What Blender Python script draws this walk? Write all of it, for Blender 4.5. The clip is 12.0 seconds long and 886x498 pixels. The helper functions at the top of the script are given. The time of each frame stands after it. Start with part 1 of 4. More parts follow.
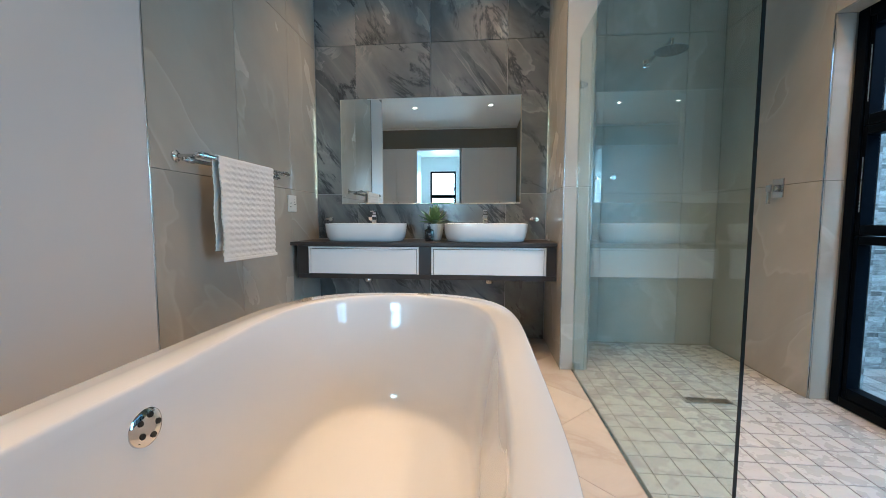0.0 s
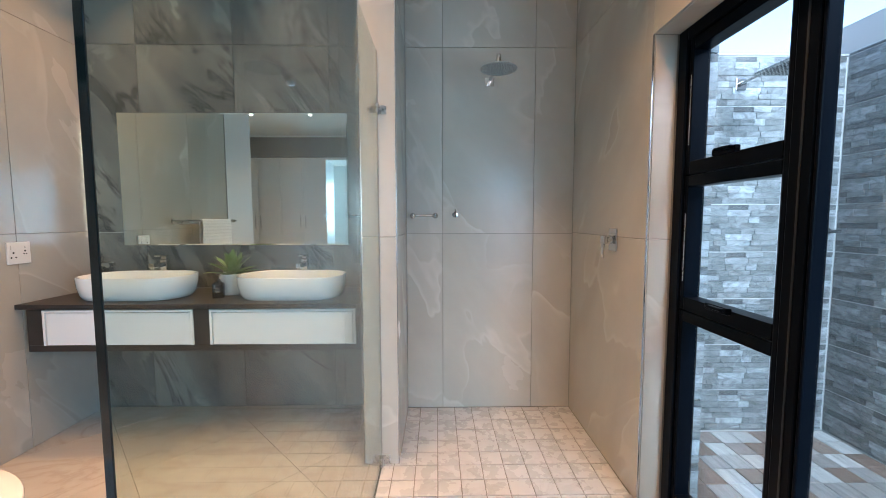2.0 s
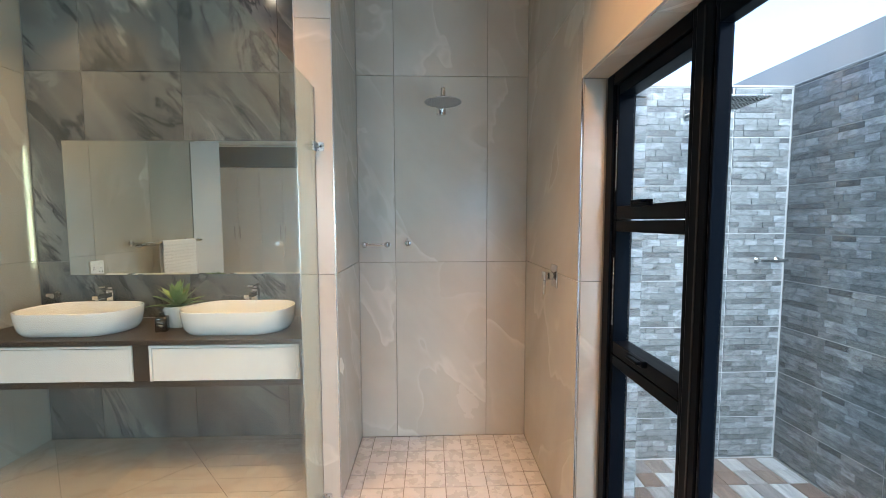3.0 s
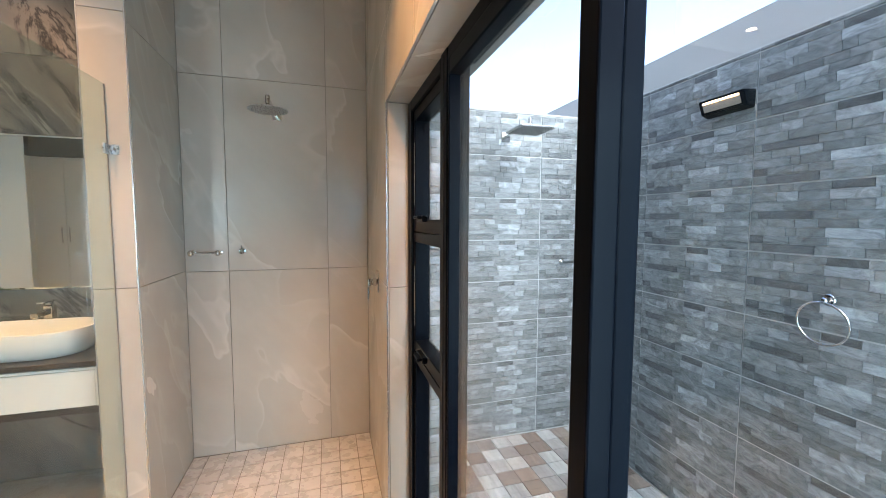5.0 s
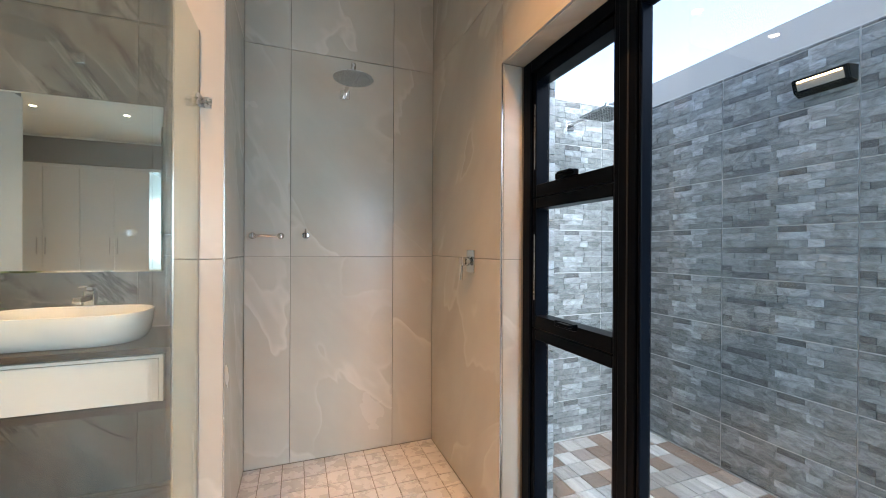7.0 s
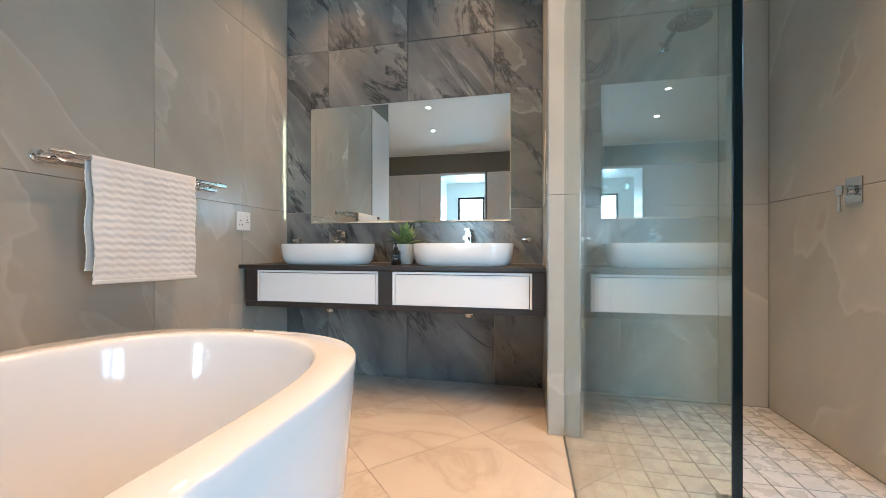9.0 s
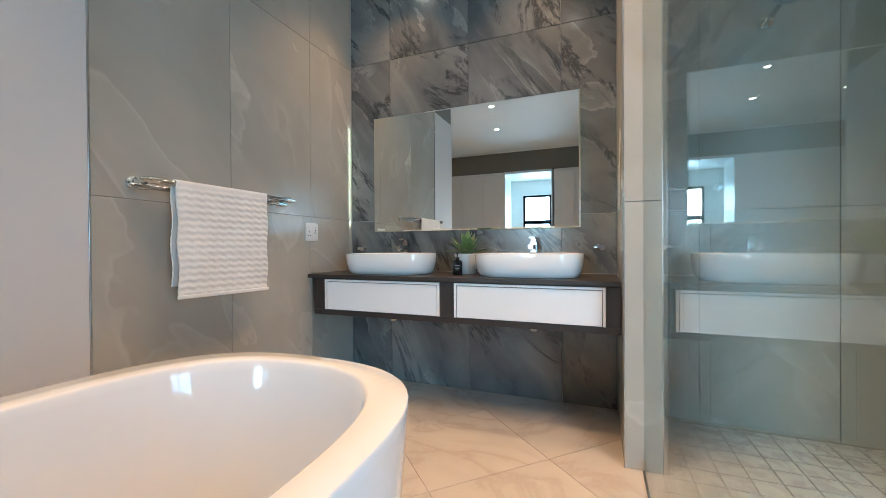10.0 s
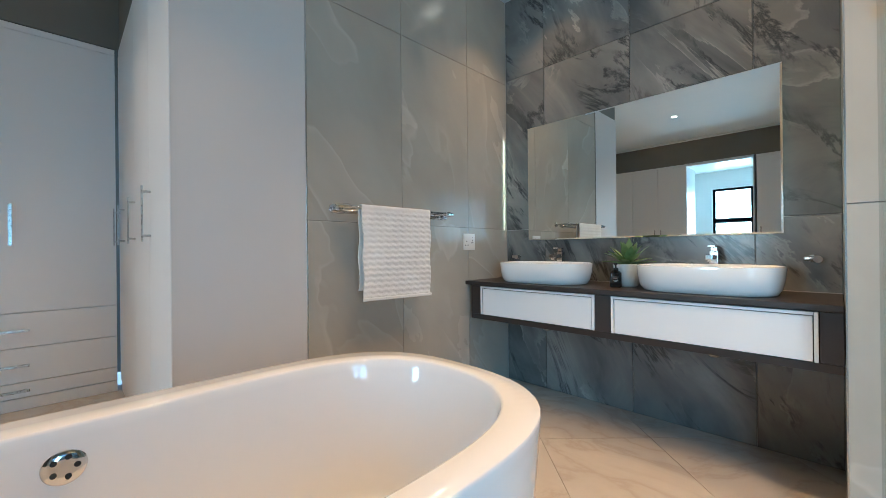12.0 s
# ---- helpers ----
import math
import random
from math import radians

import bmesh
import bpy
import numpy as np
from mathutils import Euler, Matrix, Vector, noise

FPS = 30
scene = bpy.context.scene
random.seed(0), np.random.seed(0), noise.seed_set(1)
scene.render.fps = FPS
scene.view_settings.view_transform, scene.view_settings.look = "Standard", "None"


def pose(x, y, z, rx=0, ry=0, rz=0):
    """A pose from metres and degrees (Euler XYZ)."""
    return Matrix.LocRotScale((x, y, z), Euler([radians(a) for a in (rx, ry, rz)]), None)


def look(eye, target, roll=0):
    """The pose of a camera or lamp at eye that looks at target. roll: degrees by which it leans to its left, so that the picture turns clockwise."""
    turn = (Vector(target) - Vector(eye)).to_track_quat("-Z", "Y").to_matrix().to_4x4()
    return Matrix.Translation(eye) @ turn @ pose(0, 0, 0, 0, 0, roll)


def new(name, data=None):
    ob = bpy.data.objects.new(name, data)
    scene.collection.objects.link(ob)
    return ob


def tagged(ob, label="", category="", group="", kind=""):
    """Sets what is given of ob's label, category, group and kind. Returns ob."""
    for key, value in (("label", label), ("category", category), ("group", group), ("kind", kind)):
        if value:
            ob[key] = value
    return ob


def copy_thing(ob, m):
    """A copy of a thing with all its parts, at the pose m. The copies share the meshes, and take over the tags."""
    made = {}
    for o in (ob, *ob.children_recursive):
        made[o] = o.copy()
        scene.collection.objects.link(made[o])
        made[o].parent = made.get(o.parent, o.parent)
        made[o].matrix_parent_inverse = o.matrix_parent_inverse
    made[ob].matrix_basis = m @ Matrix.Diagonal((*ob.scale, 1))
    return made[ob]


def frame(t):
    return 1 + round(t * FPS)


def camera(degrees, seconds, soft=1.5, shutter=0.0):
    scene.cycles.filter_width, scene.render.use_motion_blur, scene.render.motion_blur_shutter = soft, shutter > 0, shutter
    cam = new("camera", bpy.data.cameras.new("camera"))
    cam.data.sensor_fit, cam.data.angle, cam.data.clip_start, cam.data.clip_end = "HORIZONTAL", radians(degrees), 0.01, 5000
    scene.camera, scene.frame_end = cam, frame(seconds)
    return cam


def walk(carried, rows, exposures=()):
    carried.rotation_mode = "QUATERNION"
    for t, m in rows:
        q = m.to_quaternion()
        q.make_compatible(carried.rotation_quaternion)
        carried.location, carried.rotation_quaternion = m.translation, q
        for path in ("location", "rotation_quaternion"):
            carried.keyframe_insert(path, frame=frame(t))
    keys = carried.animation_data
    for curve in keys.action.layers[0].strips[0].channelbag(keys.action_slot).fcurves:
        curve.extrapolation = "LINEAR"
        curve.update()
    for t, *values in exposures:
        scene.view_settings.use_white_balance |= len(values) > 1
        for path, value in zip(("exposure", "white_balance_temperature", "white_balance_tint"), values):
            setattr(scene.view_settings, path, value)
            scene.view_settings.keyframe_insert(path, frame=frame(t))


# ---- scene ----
cam = camera(97.6, 12.0, 0.65)
PATH = [
    (0, (-0.044, -0.008, 1.001), (-0.232, 1.977, 0.846), 0.0),
    (0.5, (0.292, 0.122, 1.025), (0.102, 2.107, 0.864), -0.2),
    (1, (0.538, 0.331, 1.072), (0.419, 2.321, 0.91), -0.1),
    (1.5, (0.71, 0.509, 1.147), (0.684, 2.503, 0.994), -0.1),
    (2, (0.875, 0.601, 1.29), (0.904, 2.595, 1.141), -0.1),
    (2.5, (1.002, 0.623, 1.411), (1.053, 2.617, 1.26), -0.0),
    (2.7, (1.061, 0.637, 1.436), (1.102, 2.631, 1.292), -0.2),
    (4.5, (1.465, 0.448, 1.525), (1.915, 2.392, 1.381), 0.2),
    (5, (1.519, 0.457, 1.519), (2.085, 2.37, 1.376), 0.2),
    (5.5, (1.507, 0.49, 1.5), (2.194, 2.364, 1.374), 0.4),
    (6, (1.438, 0.56, 1.483), (2.2, 2.406, 1.372), 0.4),
    (6.5, (1.249, 0.675, 1.42), (2.014, 2.522, 1.356), 0.3),
    (7, (0.949, 0.775, 1.255), (1.652, 2.647, 1.25), 0.3),
    (7.5, (0.73, 0.737, 1.029), (1.179, 2.686, 1.049), 0.4),
    (7.7, (0.642, 0.706, 0.97), (0.979, 2.678, 0.993), 0.3),
    (9.3, (0.388, 0.546, 0.932), (-0.171, 2.467, 0.925), -0.1),
    (9.5, (0.392, 0.559, 0.945), (-0.237, 2.457, 0.938), -0.2),
    (10, (0.386, 0.638, 1.01), (-0.358, 2.494, 0.997), -0.4),
    (10.5, (0.362, 0.704, 1.045), (-0.471, 2.522, 1.037), -0.4),
    (11, (0.335, 0.731, 1.048), (-0.608, 2.494, 1.042), -0.5),
    (11.5, (0.356, 0.708, 1.05), (-0.782, 2.353, 1.047), -0.4),
    (12, (0.47, 0.62, 1.061), (-0.955, 2.024, 1.063), -0.6),
]
EXPOSURES = [(0.0, 2.58, 4950, -6), (1.5, 2.86, 5450, 3), (2.5, 3.16, 6050, 7), (5.5, 3.14, 6850, 11), (7.5, 3.2, 6700, 11), (9.5, 2.9, 5300, -3), (11.0, 2.72, 5350, -3), (12.0, 2.68, 5050, -7)]
walk(cam, [(t, look(eye, target, roll)) for t, eye, target, roll in PATH], EXPOSURES)
DOWNLIGHTS = ((-0.93, 2.88, 0.75), (0.0, 2.88, 0.75), (0.20, 2.05, 2.0), (-0.30, 1.25, 1.0), (1.32, 1.55, 2.8), (-2.28, -0.95, 1.1), (-1.28, -0.97, 1.1), (0.14, -0.90, 1.1), (-2.06, 0.17, 1.0), (-1.08, 0.17, 1.1))


# ---- light ----
SKY_STRENGTH = 0.10
LAMP_COLOUR = (1.0, 0.52, 0.23)
world = bpy.data.worlds.new("world")
scene.world = world
world.use_nodes = True
sky = world.node_tree.nodes.new("ShaderNodeTexSky")
sky.sky_type, sky.sun_disc = "NISHITA", False
sky.sun_elevation, sky.sun_rotation = radians(38), radians(180)
sky.dust_density, sky.ozone_density = 1.5, 2.5
world.node_tree.links.new(sky.outputs[0], world.node_tree.nodes["Background"].inputs[0])
world.node_tree.nodes["Background"].inputs[1].default_value = SKY_STRENGTH
sun = new("sun", bpy.data.lights.new("sun", "SUN"))
sun.data.energy, sun.data.angle, sun.data.color = 1.15, radians(50), (0.64, 0.84, 1.0)
sun.matrix_world = pose(2.5, -6, 6, 52, 0, 0)
# the sky's light through the near half of the sliding door
skylight = new("door_skylight", bpy.data.lights.new("door_skylight", "AREA"))
skylight.data.shape, skylight.data.size, skylight.data.size_y = "RECTANGLE", 1.86, 0.90
skylight.data.energy, skylight.data.color = 9.6, (0.48, 0.75, 1.0)
skylight.matrix_world = pose(2.25, -0.15, 1.10, 0, 0, -66) @ pose(0, 0, 0, 0, 72, 0)

# the sky's light through the window at the end of the passage
passage_light = new("window_skylight", bpy.data.lights.new("window_skylight", "AREA"))
passage_light.data.shape, passage_light.data.size, passage_light.data.size_y = "RECTANGLE", 0.80, 1.50
passage_light.data.energy, passage_light.data.color = 15.0, (0.62, 0.84, 1.0)
passage_light.matrix_world = pose(-1.05, -4.36, 1.62, 90, 0, 0)

# ---- plan, in metres ----
X_LEFT, X_PIER0, X_PIER1, X_RIGHT, X_OUT = -1.43, 0.492, 0.67, 1.78, 2.06
Y_VANITY, Y_SHOWER, Y_PIER, Y_OPEN, Y_PANEL = 3.235, 3.19, 2.57, 2.267, 1.52
Z_CEIL, Z_OPEN, Z_COURT = 3.08, 2.06, -0.09
X_COURT, Y_COURT, Y_CLOSET, X_CLOSET = 3.40, 3.02, -2.6, -3.42
X_GLASS, Y_GLASS, Z_GLASS = 0.574, 0.94, 2.12


# ---- materials ----
def material(name, rough=0.5, metal=0.0, colour=(0.5, 0.5, 0.5), coat=0.0):
    m = bpy.data.materials.new(name)
    m.use_nodes = True
    b = m.node_tree.nodes["Principled BSDF"]
    b.inputs["Base Color"].default_value = (*colour, 1)
    b.inputs["Roughness"].default_value = rough
    b.inputs["Metallic"].default_value = metal
    b.inputs["Coat Weight"].default_value = coat
    return m, m.node_tree, b


def node(tree, kind, links=(), **values):
    n = tree.nodes.new("ShaderNode" + kind)
    for k, v in values.items():
        if k == "operation":
            n.operation = v
        else:
            n.inputs[int(k[1:]) if k[0] == "i" and k[1:].isdigit() else k].default_value = v
    for socket, source in links:
        tree.links.new(source, n.inputs[socket])
    return n


def ramp(tree, source, *stops):
    n = tree.nodes.new("ShaderNodeValToRGB")
    e = n.color_ramp.elements
    while len(e) < len(stops):
        e.new(0.5)
    for el, (p, c) in zip(e, stops):
        el.position, el.color = p, (*c, 1) if len(c) == 3 else c
    tree.links.new(source, n.inputs[0])
    return n.outputs[0]


def grey(v):
    return (v, v, v)


def mix(tree, fac, a, b, how="MIX"):
    n = tree.nodes.new("ShaderNodeMix")
    n.data_type, n.blend_type = "RGBA", how
    for socket, v in ((0, fac), (6, a), (7, b)):
        if isinstance(v, (float, int)):
            n.inputs[socket].default_value = v
        elif isinstance(v, tuple):
            n.inputs[socket].default_value = (*v, 1)
        else:
            tree.links.new(v, n.inputs[socket])
    return n.outputs[2]


def place(tree, scale=(1, 1, 1), turn=(0, 0, 0), per_object=0.0):
    """World position, scaled and turned; each object's pattern shifted by its own random number."""
    geo = tree.nodes.new("ShaderNodeNewGeometry")
    m = tree.nodes.new("ShaderNodeMapping")
    m.inputs[3].default_value = scale
    m.inputs[2].default_value = [radians(a) for a in turn]
    tree.links.new(geo.outputs["Position"], m.inputs[0])
    if per_object:
        info = tree.nodes.new("ShaderNodeObjectInfo")
        k = node(tree, "Math", [(0, info.outputs["Random"])], operation="MULTIPLY", i1=per_object)
        c = tree.nodes.new("ShaderNodeCombineXYZ")
        for i in range(3):
            tree.links.new(k.outputs[0], c.inputs[i])
        tree.links.new(c.outputs[0], m.inputs[1])
    return m.outputs[0]


def slant(tree, along, across, per_object):
    """Coordinates that run down a wall aslant, stretched along the fall; each tile starts elsewhere."""
    geo = tree.nodes.new("ShaderNodeNewGeometry")
    info = tree.nodes.new("ShaderNodeObjectInfo")
    c = tree.nodes.new("ShaderNodeCombineXYZ")
    for i, (way, k) in enumerate((((0.55, 0.55, -0.83), along), ((0.83, 0.83, 0.55), across), ((0.7, -0.7, 0.0), 0.4))):
        d = tree.nodes.new("ShaderNodeVectorMath")
        d.operation = "DOT_PRODUCT"
        tree.links.new(geo.outputs["Position"], d.inputs[0])
        d.inputs[1].default_value = [w * k for w in way]
        shift = maths(tree, "MULTIPLY", info.outputs["Random"], per_object * (1 + i))
        tree.links.new(maths(tree, "ADD", d.outputs["Value"], shift), c.inputs[i])
    return c.outputs[0]


def noise_of(tree, vec, scale, detail=4.0, rough=0.55, warp=0.0):
    n = tree.nodes.new("ShaderNodeTexNoise")
    n.inputs["Scale"].default_value, n.inputs["Detail"].default_value = scale, detail
    n.inputs["Roughness"].default_value, n.inputs["Distortion"].default_value = rough, warp
    tree.links.new(vec, n.inputs["Vector"])
    return n.outputs[0]


def maths(tree, how, a, b=0.0):
    n = tree.nodes.new("ShaderNodeMath")
    n.operation = how
    for i, v in enumerate((a, b)):
        if isinstance(v, (float, int)):
            n.inputs[i].default_value = v
        else:
            tree.links.new(v, n.inputs[i])
    return n.outputs[0]


def bump(tree, b, height, strength=0.1, distance=0.002):
    n = tree.nodes.new("ShaderNodeBump")
    n.inputs["Strength"].default_value, n.inputs["Distance"].default_value = strength, distance
    tree.links.new(height, n.inputs["Height"])
    tree.links.new(n.outputs[0], b.inputs["Normal"])


def plain(name, colour, rough=0.4, metal=0.0, vary=0.06, scale=3.0, grain=0.0, coat=0.0):
    """A painted, lacquered or metal surface with faint large and small variation."""
    m, t, b = material(name, rough, metal, colour, coat)
    v = place(t)
    big, small = noise_of(t, v, scale, 3), noise_of(t, v, scale * 40, 2)
    c = mix(t, maths(t, "MULTIPLY", big, 1.0), tuple(x * (1 - vary) for x in colour), tuple(min(1, x * (1 + vary)) for x in colour))
    t.links.new(c, b.inputs["Base Color"])
    r = maths(t, "ADD", rough - 0.05, maths(t, "MULTIPLY", small, 0.1))
    t.links.new(r, b.inputs["Roughness"])
    if grain:
        bump(t, b, small, grain)
    return m


def feathered(tree, flow, times, soft, peak):
    """Saw-toothed bands of a flow: a slow rise to a pale edge, then a sharp fall."""
    saw = maths(tree, "FRACT", maths(tree, "MULTIPLY", flow, times))
    return ramp(tree, saw, (0.0, grey(0.0)), (0.4, grey(0.02)), (0.88, grey(soft)), (0.955, grey(peak)), (0.99, grey(0.0)))


def onyx_tile():
    """Beige polished stone-look tile: large soft clouds, each with one sharp pale edge, running aslant."""
    m, t, b = material("beige_onyx_tile", 0.22)
    v = slant(t, 0.75, 1.30, 13.0)
    cloud = noise_of(t, v, 1.6, 5, 0.55, 0.3)
    base = ramp(t, cloud, (0.3, (0.385, 0.355, 0.300)), (0.7, (0.455, 0.425, 0.365)))
    fade = ramp(t, noise_of(t, slant(t, 1.1, 1.1, 17.0), 1.3, 2), (0.38, grey(0.05)), (0.62, grey(1.0)))
    f1 = maths(t, "MULTIPLY", feathered(t, noise_of(t, v, 0.85, 4, 0.45, 0.5), 4.5, 0.22, 0.54), fade)
    f2 = feathered(t, noise_of(t, slant(t, 1.0, 1.7, 29.0), 0.8, 4, 0.45, 0.6), 4.5, 0.20, 0.55)
    c = mix(t, f1, base, (0.575, 0.545, 0.480))
    c = mix(t, maths(t, "MULTIPLY", f2, maths(t, "SUBTRACT", 1.1, fade)), c, (0.585, 0.555, 0.490))
    t.links.new(c, b.inputs["Base Color"])
    t.links.new(ramp(t, cloud, (0.3, grey(0.20)), (0.8, grey(0.30))), b.inputs["Roughness"])
    bump(t, b, noise_of(t, v, 9, 2), 0.02)
    return m


def slate_marble_tile():
    """Grey marble-look tile: pale drifts with sharp lower edges and thin broken dark veins, running aslant."""
    m, t, b = material("grey_marble_tile", 0.2)
    v = slant(t, 0.75, 1.55, 9.0)
    drift = noise_of(t, v, 1.3, 8, 0.55, 0.9)
    base = ramp(t, drift, (0.34, (0.078, 0.083, 0.083)), (0.46, (0.128, 0.134, 0.132)), (0.57, (0.168, 0.171, 0.165)), (0.70, (0.245, 0.241, 0.226)))
    pale = feathered(t, noise_of(t, slant(t, 0.6, 1.5, 21.0), 0.95, 8, 0.60, 1.1), 4.0, 0.25, 0.60)
    patch = ramp(t, noise_of(t, slant(t, 0.9, 1.3, 5.0), 1.5, 3), (0.42, grey(0.0)), (0.60, grey(1.0)))
    c = mix(t, maths(t, "MULTIPLY", pale, patch), base, (0.36, 0.355, 0.335))
    vein = noise_of(t, slant(t, 0.55, 1.9, 15.0), 1.25, 9, 0.66, 1.1)
    line = maths(t, "ABSOLUTE", maths(t, "SUBTRACT", vein, 0.5))
    dark = ramp(t, line, (0.0, grey(0.9)), (0.010, grey(0.65)), (0.032, grey(0.0)))
    broken = ramp(t, noise_of(t, v, 2.4, 4), (0.42, grey(0.0)), (0.54, grey(1.0)))
    c = mix(t, maths(t, "MULTIPLY", dark, broken), c, (0.028, 0.032, 0.036))
    t.links.new(c, b.inputs["Base Color"])
    t.links.new(ramp(t, drift, (0.3, grey(0.15)), (0.8, grey(0.24))), b.inputs["Roughness"])
    bump(t, b, drift, 0.03)
    return m


def pale_marble(name, a, c1, vein_colour, rough, scale=1.0, per_object=7.0, tint=0.05):
    m, t, b = material(name, rough)
    v = place(t, (1, 1, 1), (0, 0, 33), per_object)
    cloud = noise_of(t, v, 1.6 * scale, 5)
    base = ramp(t, cloud, (0.3, a), (0.7, c1))
    line = maths(t, "ABSOLUTE", maths(t, "SUBTRACT", noise_of(t, v, 1.1 * scale, 6, 0.6, 1.6), 0.5))
    veins = ramp(t, line, (0.0, grey(0.55)), (0.03, grey(0.18)), (0.09, grey(0.0)))
    c = mix(t, veins, base, vein_colour)
    info = t.nodes.new("ShaderNodeObjectInfo")
    c = mix(t, maths(t, "MULTIPLY", info.outputs["Random"], tint * 2), c, vein_colour)
    t.links.new(c, b.inputs["Base Color"])
    t.links.new(ramp(t, noise_of(t, v, 14, 3), (0.3, grey(max(0.03, rough - 0.04))), (0.8, grey(rough + 0.06))), b.inputs["Roughness"])
    bump(t, b, cloud, 0.02)
    return m


def ledge_stone(name, colour):
    """One tone of split stone, with cloudy flecks and rough relief."""
    m, t, b = material(name, 0.45)
    geo = t.nodes.new("ShaderNodeNewGeometry")
    base = mix(t, geo.outputs["Random Per Island"], tuple(x * 0.88 for x in colour), tuple(x * 1.12 for x in colour))
    v = place(t, (1, 1, 2.0), (0, 14, 0), 3.0)
    fine = noise_of(t, v, 11, 9, 0.68, 1.4)
    cleft = noise_of(t, v, 34, 6, 0.7, 0.6)
    c = mix(t, 0.75, base, ramp(t, fine, (0.32, grey(0.16)), (0.5, grey(0.5)), (0.68, grey(0.86))), "OVERLAY")
    c = mix(t, ramp(t, cleft, (0.30, grey(0.55)), (0.42, grey(0.0))), c, tuple(x * 0.45 for x in colour))
    t.links.new(c, b.inputs["Base Color"])
    bump(t, b, maths(t, "ADD", fine, maths(t, "MULTIPLY", cleft, 0.5)), 0.55, 0.006)
    return m


def plank_tile():
    """Weathered wood-look floor tile: whitewashed, grey or brown from tile to tile, with streaks."""
    m, t, b = material("weathered_plank_tile", 0.45)
    info = t.nodes.new("ShaderNodeObjectInfo")
    geo = t.nodes.new("ShaderNodeNewGeometry")
    pick = maths(t, "FRACT", maths(t, "ADD", info.outputs["Random"], maths(t, "MULTIPLY", geo.outputs["Random Per Island"], 0.97)))
    base = ramp(t, pick, (0.0, (0.15, 0.10, 0.075)), (0.28, (0.21, 0.155, 0.12)), (0.34, (0.22, 0.21, 0.20)), (0.6, (0.33, 0.32, 0.305)), (0.66, (0.40, 0.392, 0.376)), (1.0, (0.46, 0.455, 0.445)))
    v = place(t, (22, 2.2, 1), (0, 0, 0), 6.0)
    streak = noise_of(t, v, 1.3, 5, 0.65, 0.6)
    c = mix(t, 0.8, base, ramp(t, streak, (0.3, grey(0.3)), (0.7, grey(0.68))), "OVERLAY")
    t.links.new(c, b.inputs["Base Color"])
    bump(t, b, streak, 0.12)
    return m


def glass(name, tint):
    """Clear glass: straight through, with a reflection that grows towards grazing views."""
    m = bpy.data.materials.new(name)
    m.use_nodes = True
    t = m.node_tree
    t.nodes.remove(t.nodes["Principled BSDF"])
    weight = t.nodes.new("ShaderNodeLayerWeight")
    weight.inputs[0].default_value = 0.5
    gloss = maths(t, "ADD", 0.055, maths(t, "MULTIPLY", 0.945, maths(t, "POWER", weight.outputs["Facing"], 5.0)))
    clear, shine, both = t.nodes.new("ShaderNodeBsdfTransparent"), t.nodes.new("ShaderNodeBsdfGlossy"), t.nodes.new("ShaderNodeMixShader")
    clear.inputs[0].default_value = (*tint, 1)
    shine.inputs["Roughness"].default_value = 0.0
    t.links.new(gloss, both.inputs[0])
    t.links.new(clear.outputs[0], both.inputs[1])
    t.links.new(shine.outputs[0], both.inputs[2])
    t.links.new(both.outputs[0], t.nodes["Material Output"].inputs[0])
    return m


def glow(name, colour, strength):
    m, t, b = material(name, 0.5, 0.0, colour)
    b.inputs["Emission Color"].default_value = (*colour, 1)
    b.inputs["Emission Strength"].default_value = strength
    return m


def towel_cloth():
    m, t, b = material("white_towel", 0.95, 0.0, (0.78, 0.76, 0.74))
    b.inputs["Sheen Weight"].default_value = 0.3
    v = place(t)
    loops = noise_of(t, v, 260, 3, 0.7)
    t.links.new(ramp(t, noise_of(t, v, 9, 3), (0.3, (0.74, 0.72, 0.70)), (0.7, (0.82, 0.80, 0.78))), b.inputs["Base Color"])
    bump(t, b, loops, 0.5, 0.003)
    return m


def leaf_green():
    m, t, b = material("succulent_leaf", 0.35)
    v = place(t, (1, 1, 1))
    info = t.nodes.new("ShaderNodeObjectInfo")
    base = ramp(t, info.outputs["Random"], (0.0, (0.035, 0.085, 0.025)), (1.0, (0.20, 0.30, 0.10)))
    t.links.new(mix(t, noise_of(t, v, 30, 3), base, (0.22, 0.30, 0.11)), b.inputs["Base Color"])
    return m


ONYX, SLATE = onyx_tile(), slate_marble_tile()
FLOOR_TILE = pale_marble("cream_marble_floor_tile", (0.485, 0.435, 0.380), (0.54, 0.495, 0.44), (0.385, 0.325, 0.27), 0.13)
MOSAIC = pale_marble("white_mosaic_tile", (0.46, 0.452, 0.445), (0.515, 0.51, 0.505), (0.39, 0.378, 0.366), 0.28, 1.6, 9.0, 0.10)
GROUT = plain("grey_grout", (0.24, 0.22, 0.195), 0.85, grain=0.3)
PALE_GROUT = plain("pale_grout", (0.44, 0.44, 0.435), 0.85, grain=0.3)
LEDGE = [ledge_stone("split_stone_" + n, c) for n, c in (("charcoal", (0.092, 0.097, 0.100)), ("slate", (0.150, 0.159, 0.161)), ("grey", (0.192, 0.203, 0.206)), ("mist", (0.226, 0.240, 0.246)), ("pale", (0.285, 0.302, 0.314)))]
PLANK = plank_tile()
CEILING = plain("white_ceiling_paint", (0.80, 0.80, 0.78), 0.7, vary=0.02)
OLIVE = plain("olive_grey_wall_paint", (0.185, 0.178, 0.150), 0.75, vary=0.04)
